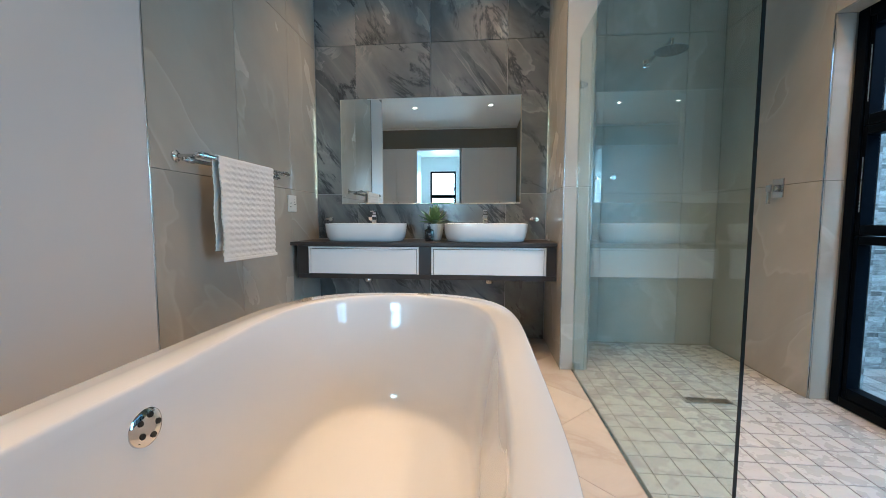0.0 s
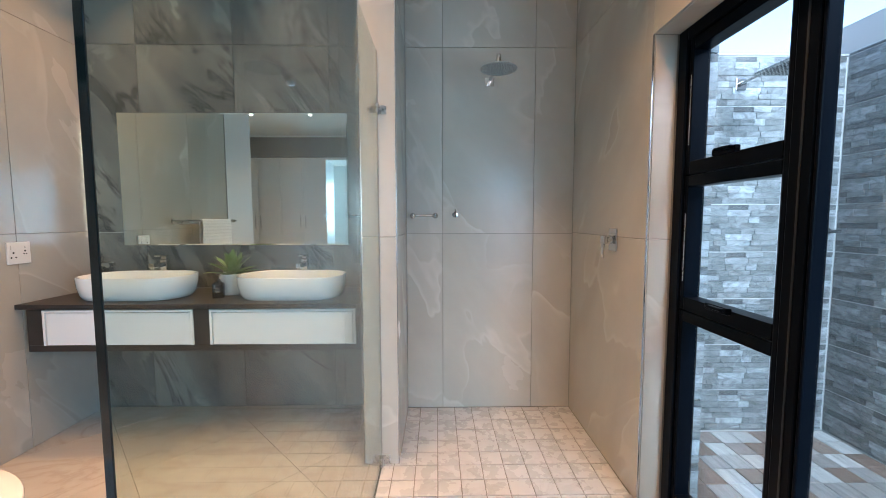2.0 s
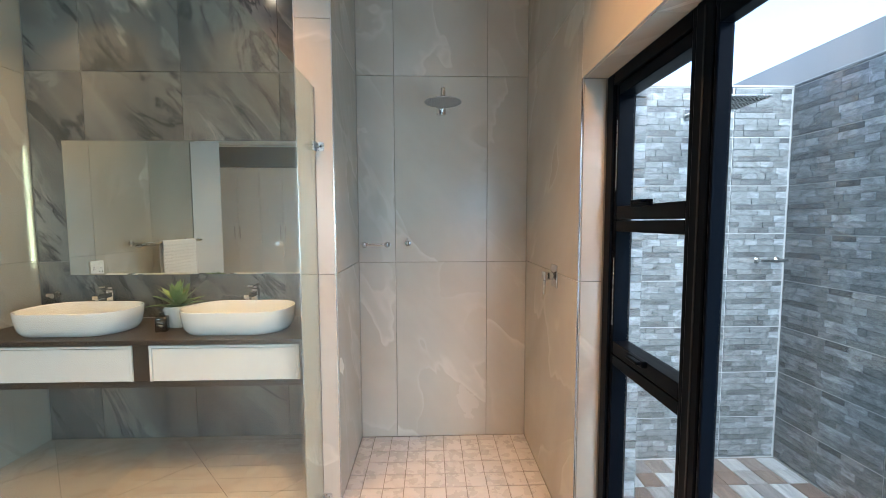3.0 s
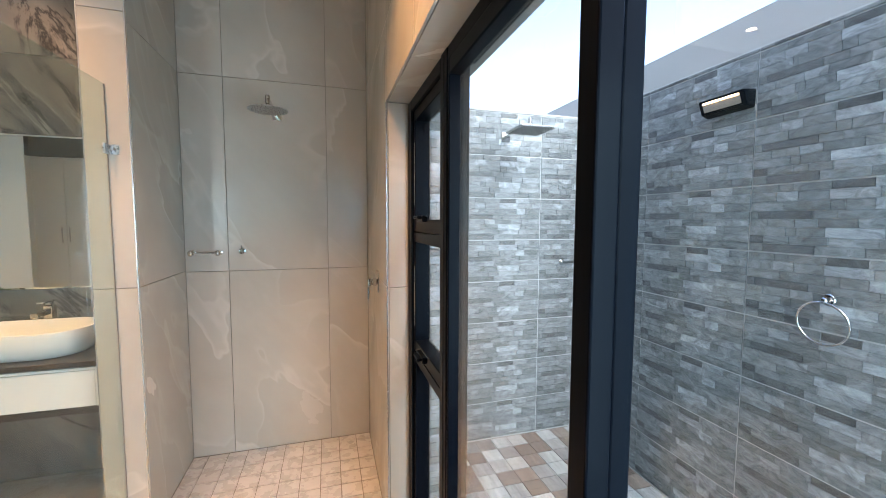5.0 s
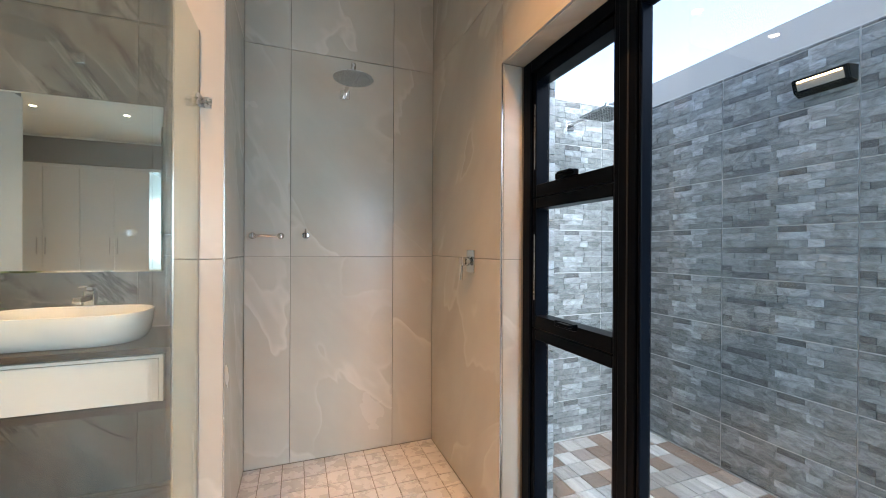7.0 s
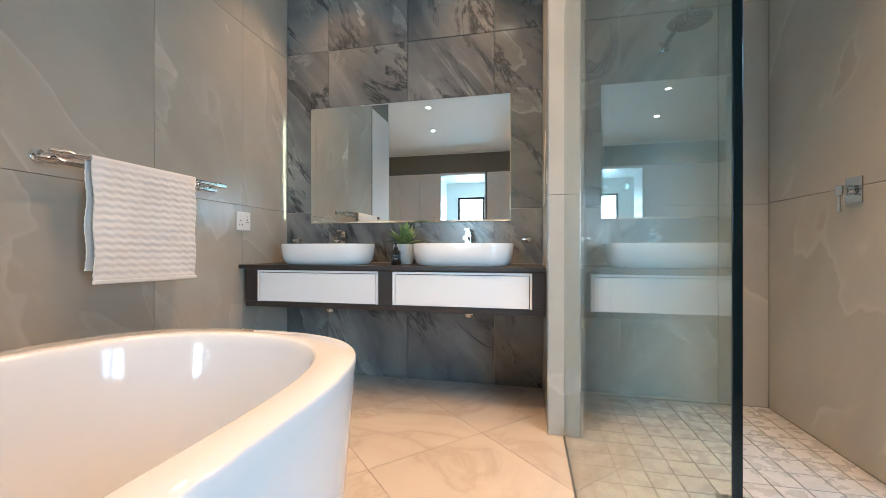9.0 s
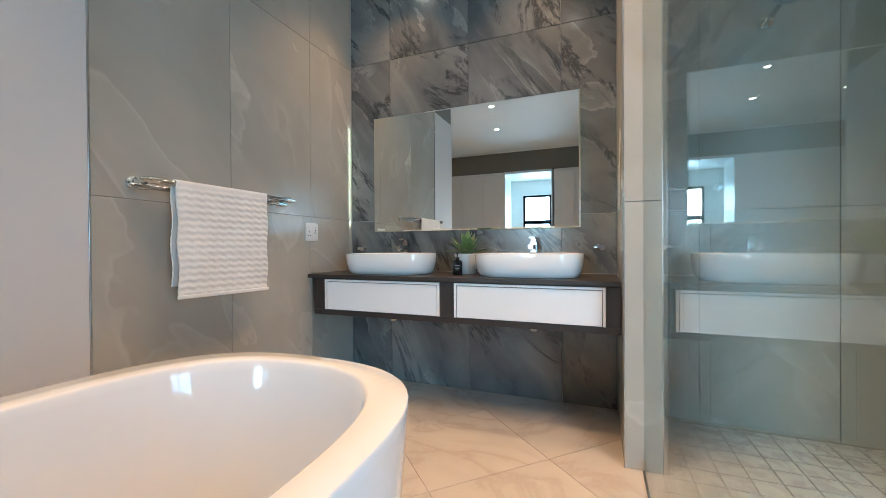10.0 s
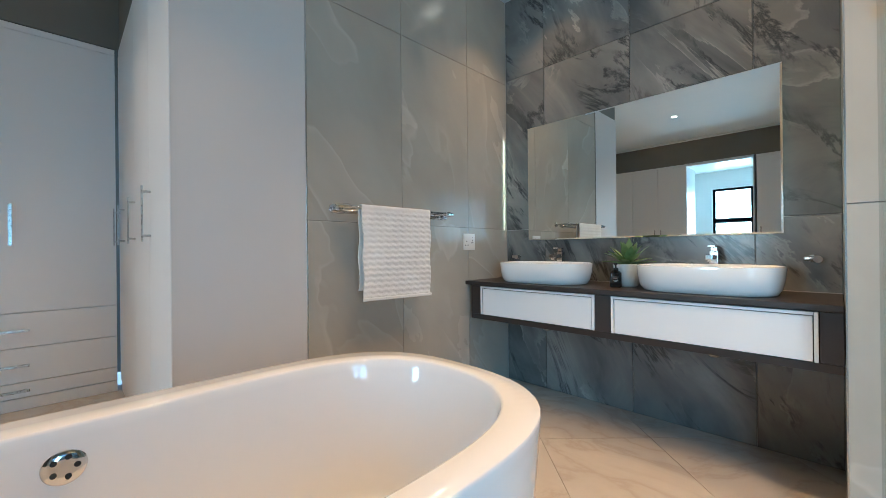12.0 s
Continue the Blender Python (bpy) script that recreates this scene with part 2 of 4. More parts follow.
PASSAGE = plain("white_wall_paint", (0.74, 0.74, 0.71), 0.7, vary=0.02)
PLASTER = plain("grey_outdoor_plaster", (0.36, 0.35, 0.34), 0.8, vary=0.08, grain=0.2)
LACQUER = plain("white_cabinet_board", (0.74, 0.74, 0.74), 0.38, vary=0.02)
PANEL = plain("pale_grey_end_panel", (0.63, 0.605, 0.59), 0.42, vary=0.02)
DRAWER = plain("white_gloss_drawer_front", (0.80, 0.80, 0.80), 0.22, vary=0.01)
WENGE = plain("dark_brown_veneer", (0.031, 0.024, 0.021), 0.38, vary=0.3, scale=9, grain=0.05)
ACRYLIC = plain("white_acrylic", (0.70, 0.70, 0.71), 0.08, vary=0.01, coat=0.5)
CERAMIC = plain("white_ceramic", (0.83, 0.83, 0.82), 0.07, vary=0.01, coat=0.5)
CHROME = plain("chrome", (0.66, 0.65, 0.64), 0.07, 1.0, vary=0.04)
STEEL = plain("brushed_steel", (0.50, 0.50, 0.49), 0.28, 1.0, vary=0.05)
ALU = plain("aluminium_trim", (0.60, 0.60, 0.60), 0.25, 1.0, vary=0.04)
BLACK = plain("black_powder_coat", (0.0018, 0.0028, 0.0050), 0.32, vary=0.2, grain=0.03)
BLACK.node_tree.nodes["Principled BSDF"].inputs["Specular IOR Level"].default_value = 0.05
RUBBER = plain("black_rubber", (0.01, 0.01, 0.01), 0.5)
# flat black that puts the darkness of slots and holes into the colour
HOLE_SHADE = plain("hole_shade_black", (0.004, 0.004, 0.004), 0.6)
MIRROR = plain("mirror_silver", (0.86, 0.89, 0.875), 0.02, 1.0, vary=0.0)
MIRROR.node_tree.nodes["Principled BSDF"].inputs["Roughness"].links and MIRROR.node_tree.links.remove(MIRROR.node_tree.nodes["Principled BSDF"].inputs["Roughness"].links[0])
MIRROR.node_tree.nodes["Principled BSDF"].inputs["Roughness"].default_value = 0.0
SCREEN_GLASS = glass("shower_screen_glass", (0.87, 0.945, 0.93))
PANE_GLASS = glass("window_glass", (0.975, 0.985, 0.985))
EDGE = plain("dark_glass_edge", (0.006, 0.010, 0.010), 0.06, vary=0.1)
SOCKET = plain("white_switch_plastic", (0.78, 0.77, 0.74), 0.3)
TOWEL, LEAF = towel_cloth(), leaf_green()
POT = plain("white_glazed_pot", (0.72, 0.70, 0.66), 0.25)
SOIL = plain("dark_potting_soil", (0.03, 0.024, 0.018), 0.95, grain=0.6)
BOTTLE = plain("black_bottle", (0.010, 0.010, 0.011), 0.12)
BAR = plain("pale_label_print", (0.30, 0.30, 0.29), 0.5)
LED = glow("warm_led", (1.0, 0.66, 0.36), 2.2)
# glow of the strips added behind the mirror's two edges
ADDED_GLOW = glow("added_strip_glow", (0.86, 1.0, 0.84), 0.4)
DIFFUSER = glow("downlight_lens", (1.0, 0.82, 0.62), 6.0)


# ---- shape helpers ----
def mesh_of(name, bm, mat, smooth=False):
    me = bpy.data.meshes.new(name)
    bm.to_mesh(me)
    bm.free()
    me.materials.append(mat)
    if smooth:
        for p in me.polygons:
            p.use_smooth = True
        me.set_sharp_from_angle(angle=radians(smooth if smooth > 1 else 40))
    return me


def part(name, bm, mat, parent=None, label="", smooth=False, at=None):
    ob = new(name, mesh_of(name, bm, mat, smooth))
    ob.parent = parent
    if at is not None:
        ob.matrix_local = at
    return tagged(ob, label)


def thing(name, at, label, category, group=""):
    ob = new(name)
    ob.empty_display_size = 0.1
    ob.matrix_world = at if isinstance(at, Matrix) else Matrix.Translation(at)
    return tagged(ob, label, category, group)


def structure(ob, label="", category=""):
    return tagged(ob, label, category, "", "structure")


def box(x0, x1, y0, y1, z0, z1, bevel=0.0, segments=2):
    bm = bmesh.new()
    add_box(bm, x0, x1, y0, y1, z0, z1)
    if bevel:
        bmesh.ops.bevel(bm, geom=bm.edges[:], offset=bevel, segments=segments, profile=0.5, affect="EDGES")
    return bm


def add_box(bm, x0, x1, y0, y1, z0, z1):
    bmesh.ops.create_cube(bm, size=1, matrix=Matrix.Translation(((x0 + x1) / 2, (y0 + y1) / 2, (z0 + z1) / 2)) @ Matrix.Diagonal((x1 - x0, y1 - y0, z1 - z0, 1)))


def lathe(profile, steps=28, m=Matrix()):
    """A turned body round z from (radius, height) pairs; radius 0 closes it."""
    bm = bmesh.new()
    rings = []
    for r, z in profile:
        if r <= 1e-6:
            rings.append([bm.verts.new(m @ Vector((0, 0, z)))])
        else:
            rings.append([bm.verts.new(m @ Vector((r * math.cos(2 * math.pi * i / steps), r * math.sin(2 * math.pi * i / steps), z))) for i in range(steps)])
    join_rings(bm, rings)
    return bm


def join_rings(bm, rings, caps=False):
    for a, b in zip(rings, rings[1:]):
        n = max(len(a), len(b))
        for i in range(n):
            j = (i + 1) % n
            vs = [a[i % len(a)], a[j % len(a)], b[j % len(b)], b[i % len(b)]]
            vs = list(dict.fromkeys(vs))
            if len(vs) > 2:
                bm.faces.new(vs)
    if caps:
        bm.faces.new(rings[0][::-1])
        bm.faces.new(rings[-1])
    bmesh.ops.recalc_face_normals(bm, faces=bm.faces[:])


def rod(a, b, r, steps=14, round_end=True):
    a, b = Vector(a), Vector(b)
    length = (b - a).length
    m = Matrix.Translation(a) @ (b - a).to_track_quat("Z", "Y").to_matrix().to_4x4()
    e = min(r * 0.35, length / 3) if round_end else 0.0
    prof = [(0, 0), (r - e, 0), (r, e), (r, length - e), (r - e, length), (0, length)] if e else [(0, 0), (r, 0), (r, length), (0, length)]
    return lathe(prof, steps, m)


def torus(big, small, steps=48, sides=10, m=Matrix()):
    bm = bmesh.new()
    rings = []
    for i in range(steps):
        a = 2 * math.pi * i / steps
        rings.append([bm.verts.new(m @ Vector(((big + small * math.cos(2 * math.pi * j / sides)) * math.cos(a), (big + small * math.cos(2 * math.pi * j / sides)) * math.sin(a), small * math.sin(2 * math.pi * j / sides)))) for j in range(sides)])
    join_rings(bm, rings + rings[:1])
    return bm


def rounded_ring(bm, cx, cy, a, b, r, z, k=8):
    """A rectangle of half sizes a, b with corner radius r."""
    vs = []
    for q, (sx, sy) in enumerate(((1, 1), (-1, 1), (-1, -1), (1, -1))):
        for i in range(k + 1):
            w = math.pi / 2 * (q + i / k)
            vs.append(bm.verts.new((cx + sx * (a - r) + r * math.cos(w), cy + sy * (b - r) + r * math.sin(w), z)))
    return vs


# ---- large structure ----
def wall(name, x0, x1, y0, y1, z0, z1, mat, label=""):
    return structure(part(name, box(x0, x1, y0, y1, z0, z1), mat), label or name.replace("_", " "), "wall")


T = 0.009
floor = structure(part("floor", box(X_CLOSET - 0.2, 2.0, -4.4, 3.4, -0.2, -T), GROUT), "cream marble-look floor tiles laid on the diagonal", "floor")
shower_floor = structure(part("floor_shower", box(X_GLASS + 0.002, 1.885, Y_GLASS, Y_SHOWER, -T + 0.001, -0.006), GROUT), "white marble mosaic tiles on the shower floor", "floor")
ceiling = structure(part("ceiling", box(X_CLOSET - 0.2, X_OUT, Y_CLOSET - 0.1, 3.45, Z_CEIL, Z_CEIL + 0.15), CEILING), "plain white painted ceiling", "ceiling")
wall_left = wall("wall_left", X_LEFT - 0.10, X_LEFT - T, Y_PANEL, 3.45, 0, Z_CEIL, GROUT, "wall clad in large beige onyx-look tiles")
wall_vanity = wall("wall_vanity", X_LEFT - T, X_PIER0 + T, Y_VANITY + T, 3.45, 0, Z_CEIL, PALE_GROUT, "wall clad in dark grey marble-look tiles behind the vanity")
wall_pier = wall("wall_pier", X_PIER0 + T, X_PIER1 - T, Y_PIER + T, 3.45, 0, Z_CEIL, GROUT, "narrow tiled pier between vanity and shower")
wall_shower = wall("wall_shower", X_PIER1 - T, X_RIGHT + T, Y_SHOWER + T, 3.45, 0, Z_CEIL, GROUT, "shower back wall in beige onyx-look tiles")
wall_right = wall("wall_right", X_RIGHT + T, X_OUT - 0.012, Y_OPEN + T, 3.45, -0.2, Z_CEIL, GROUT, "shower side wall in beige onyx-look tiles")
wall_lintel = wall("wall_lintel", X_RIGHT + T, X_OUT - 0.012, -0.85, Y_OPEN + T, Z_OPEN + T, Z_CEIL, GROUT, "tiled wall above the sliding door")
wall_right_near = wall("wall_right_near", X_RIGHT, X_OUT - 0.012, Y_CLOSET, -0.85, -0.2, Z_CEIL, PASSAGE, "plain painted wall beside the sliding door")
wall_dressing = wall("wall_dressing", X_CLOSET - 0.1, X_LEFT - 0.1, 1.53, 1.65, 0, Z_CEIL, OLIVE, "olive grey wall behind the wardrobe")
wall_far = wall("wall_far", X_CLOSET - 0.72, X_CLOSET - 0.6, Y_CLOSET - 0.6, 1.65, 0, Z_CEIL, OLIVE, "olive grey wall of the dressing room")
wall_above_far = wall("wall_above_far", X_CLOSET - 0.6, X_CLOSET - 0.01, Y_CLOSET, 1.53, 2.63, Z_CEIL, OLIVE, "olive grey bulkhead above the wardrobes")
wall_above_side = wall("wall_above_side", X_CLOSET - 0.01, X_LEFT - 0.012, 0.955, 1.53, 2.63, Z_CEIL, OLIVE, "olive grey bulkhead above the wardrobe")
wall_above_back = wall("wall_above_back", X_CLOSET - 0.6, 0.78, Y_CLOSET - 0.6, Y_CLOSET - 0.01, 2.63, Z_CEIL, OLIVE, "olive grey bulkhead above the wardrobes")
wall_nib = wall("wall_nib", 0.78, X_RIGHT, Y_CLOSET - 0.6, -1.5, 0, Z_CEIL, OLIVE, "olive grey wall beside the wardrobes")
# the passage beyond the wardrobes
PX0, PX1, PY = -1.52, -0.50, -4.2
wall_passage_left = wall("wall_passage_left", PX0 - 0.95, PX0 - 0.85, PY, Y_CLOSET - 0.6, 0, 2.75, PASSAGE)
wall_passage_right = wall("wall_passage_right", PX1 + 0.12, PX1 + 0.22, PY, Y_CLOSET - 0.6, 0, 2.75, PASSAGE)
ceiling_passage = structure(part("ceiling_passage", box(PX0 - 1.0, PX1 + 0.25, PY - 0.1, Y_CLOSET - 0.58, 2.66, 2.75), CEILING), "white ceiling of the passage", "ceiling")
WX0, WX1, WZ0, WZ1 = -1.40, -0.70, 0.95, 2.29
wall_end = structure(new("wall_end"), "white painted wall with a window", "wall")
for x0, x1, z0, z1 in ((PX0 - 0.95, WX0, 0, 2.75), (WX1, PX1 + 0.22, 0, 2.75), (WX0, WX1, 0, WZ0), (WX0, WX1, WZ1, 2.75)):
    part("wall_piece", box(x0, x1, PY - 0.12, PY, z0, z1), PASSAGE, wall_end)

# cornice lines
for name, x0, x1, y0, y1 in (("trim_cornice_back", X_CLOSET, 0.78, Y_CLOSET - 0.01, Y_CLOSET + 0.03), ("trim_cornice_side", X_CLOSET, X_LEFT - 0.012, 0.915, 0.955)):
    structure(part(name, box(x0, x1, y0, y1, Z_CEIL - 0.035, Z_CEIL - 0.002, 0.008), CEILING), "white ceiling cornice", "cornice")


# ---- windows and doors ----
def bar(parent, name, x0, x1, y0, y1, z0, z1, mat=BLACK, bevel=0.004):
    return part(name, box(x0, x1, y0, y1, z0, z1, bevel), mat, parent)


def pane(parent, x0, x1, y0, y1, z0, z1, mat=PANE_GLASS, name="pane"):
    p = part(name, box(x0, x1, y0, y1, z0, z1), mat, parent)
    p.visible_shadow = False
    return p


def sash_handle(parent, y, z, lift):
    """A black cam handle on a short back plate."""
    h = part("handle", box(1.862, 1.884, y - 0.055, y + 0.055, z - 0.012, z + 0.012, 0.004), BLACK, parent)
    part("lever", box(1.842, 1.862, y - 0.055, y + 0.02, z + lift - 0.012, z + lift - 0.001, 0.004), BLACK, h)
    return h


F0, F1 = 1.885, 1.975
sidelight = structure(new("window_1"), "black aluminium side window with two opening sashes over a fixed pane", "window")
bar(sidelight, "jamb", F0, F1, 2.205, 2.262, 0.0, Z_OPEN)
bar(sidelight, "jamb", F0, F1, 1.715, 1.735, 0.0, Z_OPEN)
bar(sidelight, "head", F0, F1, 1.735, 2.205, Z_OPEN - 0.05, Z_OPEN)
bar(sidelight, "sill", F0, F1, 1.735, 2.205, 0.0, 0.05)
for z0, z1, opens in ((1.470, 2.01, True), (0.915, 1.470, True), (0.05, 0.915, False)):
    s = part("sash", box(F0 + 0.012, F1 - 0.01, 1.736, 1.750, z0 + 0.002, z1 - 0.002, 0.003), BLACK, sidelight)
    for y0, y1, a, b_ in ((2.180, 2.203, z0 + 0.002, z1 - 0.002), (1.751, 2.179, z1 - 0.046, z1 - 0.002), (1.751, 2.179, z0 + 0.002, z0 + 0.055)):
        part("sash_rail", box(F0 + 0.012, F1 - 0.01, y0, y1, a, b_, 0.003), BLACK, s)
    pane(s, 1.927, 1.933, 1.749, 2.182, z0 + 0.05, z1 - 0.044)
    if opens:
        sash_handle(s, 1.95, z0 + 0.058, 0.012)
        part("stay", rod((1.899, 2.19, z0 + 0.12), (1.899, 2.19, z0 + 0.40), 0.004), STEEL, s)

door = structure(new("door_1"), "black aluminium sliding glass door to the outdoor shower", "door")
bar(door, "jamb", F0 - 0.004, 1.930, 1.645, 1.713, 0.0, Z_OPEN)
bar(door, "jamb_back", 1.9305, F1, 1.690, 1.713, 0.0, Z_OPEN)
# dark strip laid on the jamb for the shade of its groove
part("jamb_groove", box(F0 - 0.007, F0 - 0.0045, 1.672, 1.678, 0.02, Z_OPEN - 0.02), HOLE_SHADE, door)
bar(door, "jamb", F0 - 0.004, F1, -0.85, -0.80, 0.0, Z_OPEN)
bar(door, "head", F0 - 0.002, F1, -0.799, 1.644, Z_OPEN - 0.045, Z_OPEN)
bar(door, "track", F0 - 0.002, F1, -0.799, 1.644, -0.004, 0.022)
part("track_rail", box(1.905, 1.911, -0.79, 1.645, 0.022, 0.032), ALU, door)
part("track_rail", box(1.948, 1.954, -0.79, 1.645, 0.022, 0.032), ALU, door)


def slider(name, xa, xb, y0, y1, stile0, stile1):
    leaf = part(name, box(xa, xb, y0, y0 + stile0, 0.03, Z_OPEN - 0.04, 0.004), BLACK, door)
    part("stile", box(xa, xb, y1 - stile1, y1, 0.03, Z_OPEN - 0.04, 0.004), BLACK, leaf)
    part("rail", box(xa, xb, y0 + stile0, y1 - stile1, Z_OPEN - 0.09, Z_OPEN - 0.041, 0.004), BLACK, leaf)
    part("rail", box(xa, xb, y0 + stile0, y1 - stile1, 0.031, 0.09, 0.004), BLACK, leaf)
    m = (xa + xb) / 2
    pane(leaf, m - 0.003, m + 0.003, y0 + stile0 - 0.004, y1 - stile1 + 0.004, 0.085, Z_OPEN - 0.086)
    return leaf


slider("door_leaf", 1.883, 1.927, 0.930, 1.640, 0.046, 0.012)
slider("door_leaf", 1.933, 1.973, 0.065, 0.985, 0.05, 0.046)
slider("door_leaf", 1.889, 1.927, -0.795, 0.115, 0.05, 0.05)
part("seal", box(1.928, 1.9325, 0.95, 0.962, 0.04, Z_OPEN - 0.05), RUBBER, door)

far_window = structure(new("window_2"), "black framed window at the end of the passage", "window")
for x0, x1, z0, z1 in ((WX0, WX0 + 0.05, WZ0, WZ1), (WX1 - 0.05, WX1, WZ0, WZ1), (WX0 + 0.05, WX1 - 0.05, WZ0, WZ0 + 0.05), (WX0 + 0.05, WX1 - 0.05, WZ1 - 0.05, WZ1), (WX0 + 0.05, WX1 - 0.05, 1.56, 1.66)):
    part("window_frame", box(x0, x1, PY - 0.09, PY - 0.03, z0, z1, 0.004), BLACK, far_window)
for z0, z1 in ((WZ0 + 0.045, 1.565), (1.655, WZ1 - 0.045)):
    pane(far_window, WX0 + 0.045, WX1 - 0.045, PY - 0.063, PY - 0.057, z0, z1)

# ---- the outdoor shower court ----
ground = structure(part("ground", box(-60, 60, -60, 60, -0.6, -0.25), PLASTER), "bare ground around the house", "ground")
court_floor = structure(part("pavement_court", box(X_OUT - 0.05, X_COURT + 0.1, -1.5, Y_COURT + 0.1, -0.24, Z_COURT - 0.008), GROUT), "weathered plank-look tiles on the outdoor shower floor", "floor")
court_wall = wall("wall_court_side", X_COURT + 0.0038, X_COURT + 0.2, -1.5, 3.9, -0.24, 2.31, PALE_GROUT, "outdoor wall clad in grey split-stone tiles")
court_parapet = wall("wall_court_parapet", X_COURT + 0.004, X_COURT + 0.2, -1.5, 3.9, 2.31, 2.48, PLASTER, "plain grey plaster parapet above the stone")
court_end = wall("wall_court_end", X_OUT - 0.2, X_COURT + 0.0035, Y_COURT + 0.0038, Y_COURT + 0.2, -0.24, 2.285, PALE_GROUT, "outdoor shower wall clad in grey split-stone tiles")
court_cap = structure(part("trim_court_cap", box(X_OUT, X_COURT, Y_COURT - 0.001, Y_COURT + 0.2, 2.286, 2.30, 0.003), PLASTER), "grey coping on the outdoor wall", "coping")
court_back = wall("wall_court_back", X_OUT, X_COURT + 0.2, -1.65, -1.5, -0.24, 2.31, PLASTER, "plain outdoor end wall")
eaves = structure(part("roof_edge", box(1.2, 2.60, 3.6, 6.0, 2.42, 2.66, 0.01), PLASTER), "grey plaster roof edge beyond the court", "roof")

# ---- shower screen ----
screen = thing("shower_screen", (X_GLASS, Y_GLASS, 0), "frameless clear glass shower screen clamped to the pier", "shower screen")
g = part("glass_panel", box(-0.004, 0.004, 0.0065, Y_PIER - Y_GLASS - 0.002, 0.004, Z_GLASS), SCREEN_GLASS, screen)
g.visible_shadow = False
part("edge_strip", box(-0.0042, 0.0042, 0.004, 0.0062, 0.004, Z_GLASS, 0.0006), EDGE, screen, "dark polished glass edge")
dy = Y_PIER - Y_GLASS
for z, tall in ((1.835, 0.045), (0.03, 0.05)):
    c = part("clamp", box(0.0045, 0.016, dy - 0.042, dy - 0.003, z - tall / 2, z + tall / 2, 0.003), STEEL, screen, "small steel glass clamp")
    part("clamp_plate", box(0.0045, 0.05, dy - 0.0028, dy - 0.0005, z - tall / 2, z + tall / 2, 0.001), STEEL, c)
    part("screw", rod((0.034, dy - 0.006, z), (0.034, dy - 0.0029, z), 0.006), CHROME, c)
part("seal_line", box(0.0042, 0.0075, dy - 0.008, dy - 0.0005, 0.06, Z_GLASS - 0.002), GROUT, screen, "grey silicone line")
part("floor_channel", box(-0.008, 0.008, 0.0, dy, -0.002, 0.0035), ALU, screen)

# ---- bath ----
BX, BY, BZ = -0.344, 0.782, 0.704


def tub_ring(bm, a, b_, n, z, cx=0.0, cy=0.0, deck=0.0, steps=112):
    """A closed oval, blunter along its length than across; deck: a broader ledge on the overflow's side."""
    vs = []
    for i in range(steps):
        w = 2 * math.pi * i / steps
        c, s = math.cos(w), math.sin(w) * 1.55
        lo, hi = 0.0, 2.0
        for _ in range(30):
            mid = (lo + hi) / 2
            lo, hi = (mid, hi) if abs(mid * c / a) ** n + abs(mid * s / b_) ** (n * 1.85) < 1 else (lo, mid)
        x, y = lo * c, lo * s
        if x < 0:
            x += deck * min(1.0, -x / (0.5 * a)) * math.exp(-((y + 0.16) / 0.34) ** 2)
        vs.append(bm.verts.new((cx + x, cy + y, z)))
    return vs


bath = thing("bathtub", (BX, BY, 0), "white freestanding oval acrylic bathtub on the tiled floor", "bathtub")
bm = bmesh.new()
rings = []
for k, l, z in ((0.86, 0.925, 0.001), (0.872, 0.932, 0.012), (0.895, 0.945, 0.15), (0.935, 0.966, 0.35), (0.975, 0.986, 0.55), (0.996, 0.998, 0.675), (1.0, 1.0, BZ - 0.008), (0.997, 0.9985, BZ - 0.002), (0.992, 0.996, BZ)):
    rings.append(tub_ring(bm, 0.423 * k, 0.733 * l, 2.53, z))
for a, b_, n, z, d in ((0.352, 0.676, 2.25, BZ, 0.030), (0.348, 0.672, 2.25, BZ - 0.0015, 0.030), (0.344, 0.668, 2.25, BZ - 0.007, 0.030), (0.340, 0.662, 2.25, BZ - 0.03, 0.028), (0.333, 0.652, 2.25, 0.63, 0.020), (0.325, 0.640, 2.2, 0.56, 0.010), (0.314, 0.622, 2.2, 0.46, 0.0), (0.303, 0.603, 2.2, 0.37, 0.0), (0.296, 0.590, 2.2, 0.325, 0.0),
                       (0.289, 0.578, 2.2, 0.306, 0.0), (0.276, 0.560, 2.2, 0.294, 0.0), (0.24, 0.505, 2.2, 0.282, 0.0), (0.16, 0.36, 2.2, 0.272, 0.0), (0.05, 0.12, 2.2, 0.266, 0.0)):
    rings.append(tub_ring(bm, a, b_, n, z, 0.004, 0.006, d))
join_rings(bm, rings, True)
part("shell", bm, ACRYLIC, bath, "glossy white acrylic shell", smooth=50)
# overflow in the long side, drain in the floor of the tub
om = pose(-0.311, -0.160, 0.621, 0, 83, 0)
ov = part("overflow", lathe([(0, 0.010), (0.012, 0.011), (0.030, 0.009), (0.036, 0.004), (0.037, -0.006), (0, -0.008)], 32, om), CHROME, bath, "round chrome overflow with slots", smooth=40)
# thin black discs on the cover, coloured as the dark inside its slots
for i in range(5):
    w = 2 * math.pi * i / 5 + 0.3
    part("slot", lathe([(0, 0.0125), (0.0055, 0.0122), (0.0055, 0.009), (0, 0.009)], 10, om @ Matrix.Translation((0.020 * math.cos(w), 0.020 * math.sin(w), 0))), HOLE_SHADE, ov)
part("drain", lathe([(0, 0.282), (0.028, 0.281), (0.034, 0.274), (0.034, 0.265), (0, 0.265)], 24, Matrix.Translation((0, -0.1, 0))), CHROME, bath, "chrome drain", smooth=40)

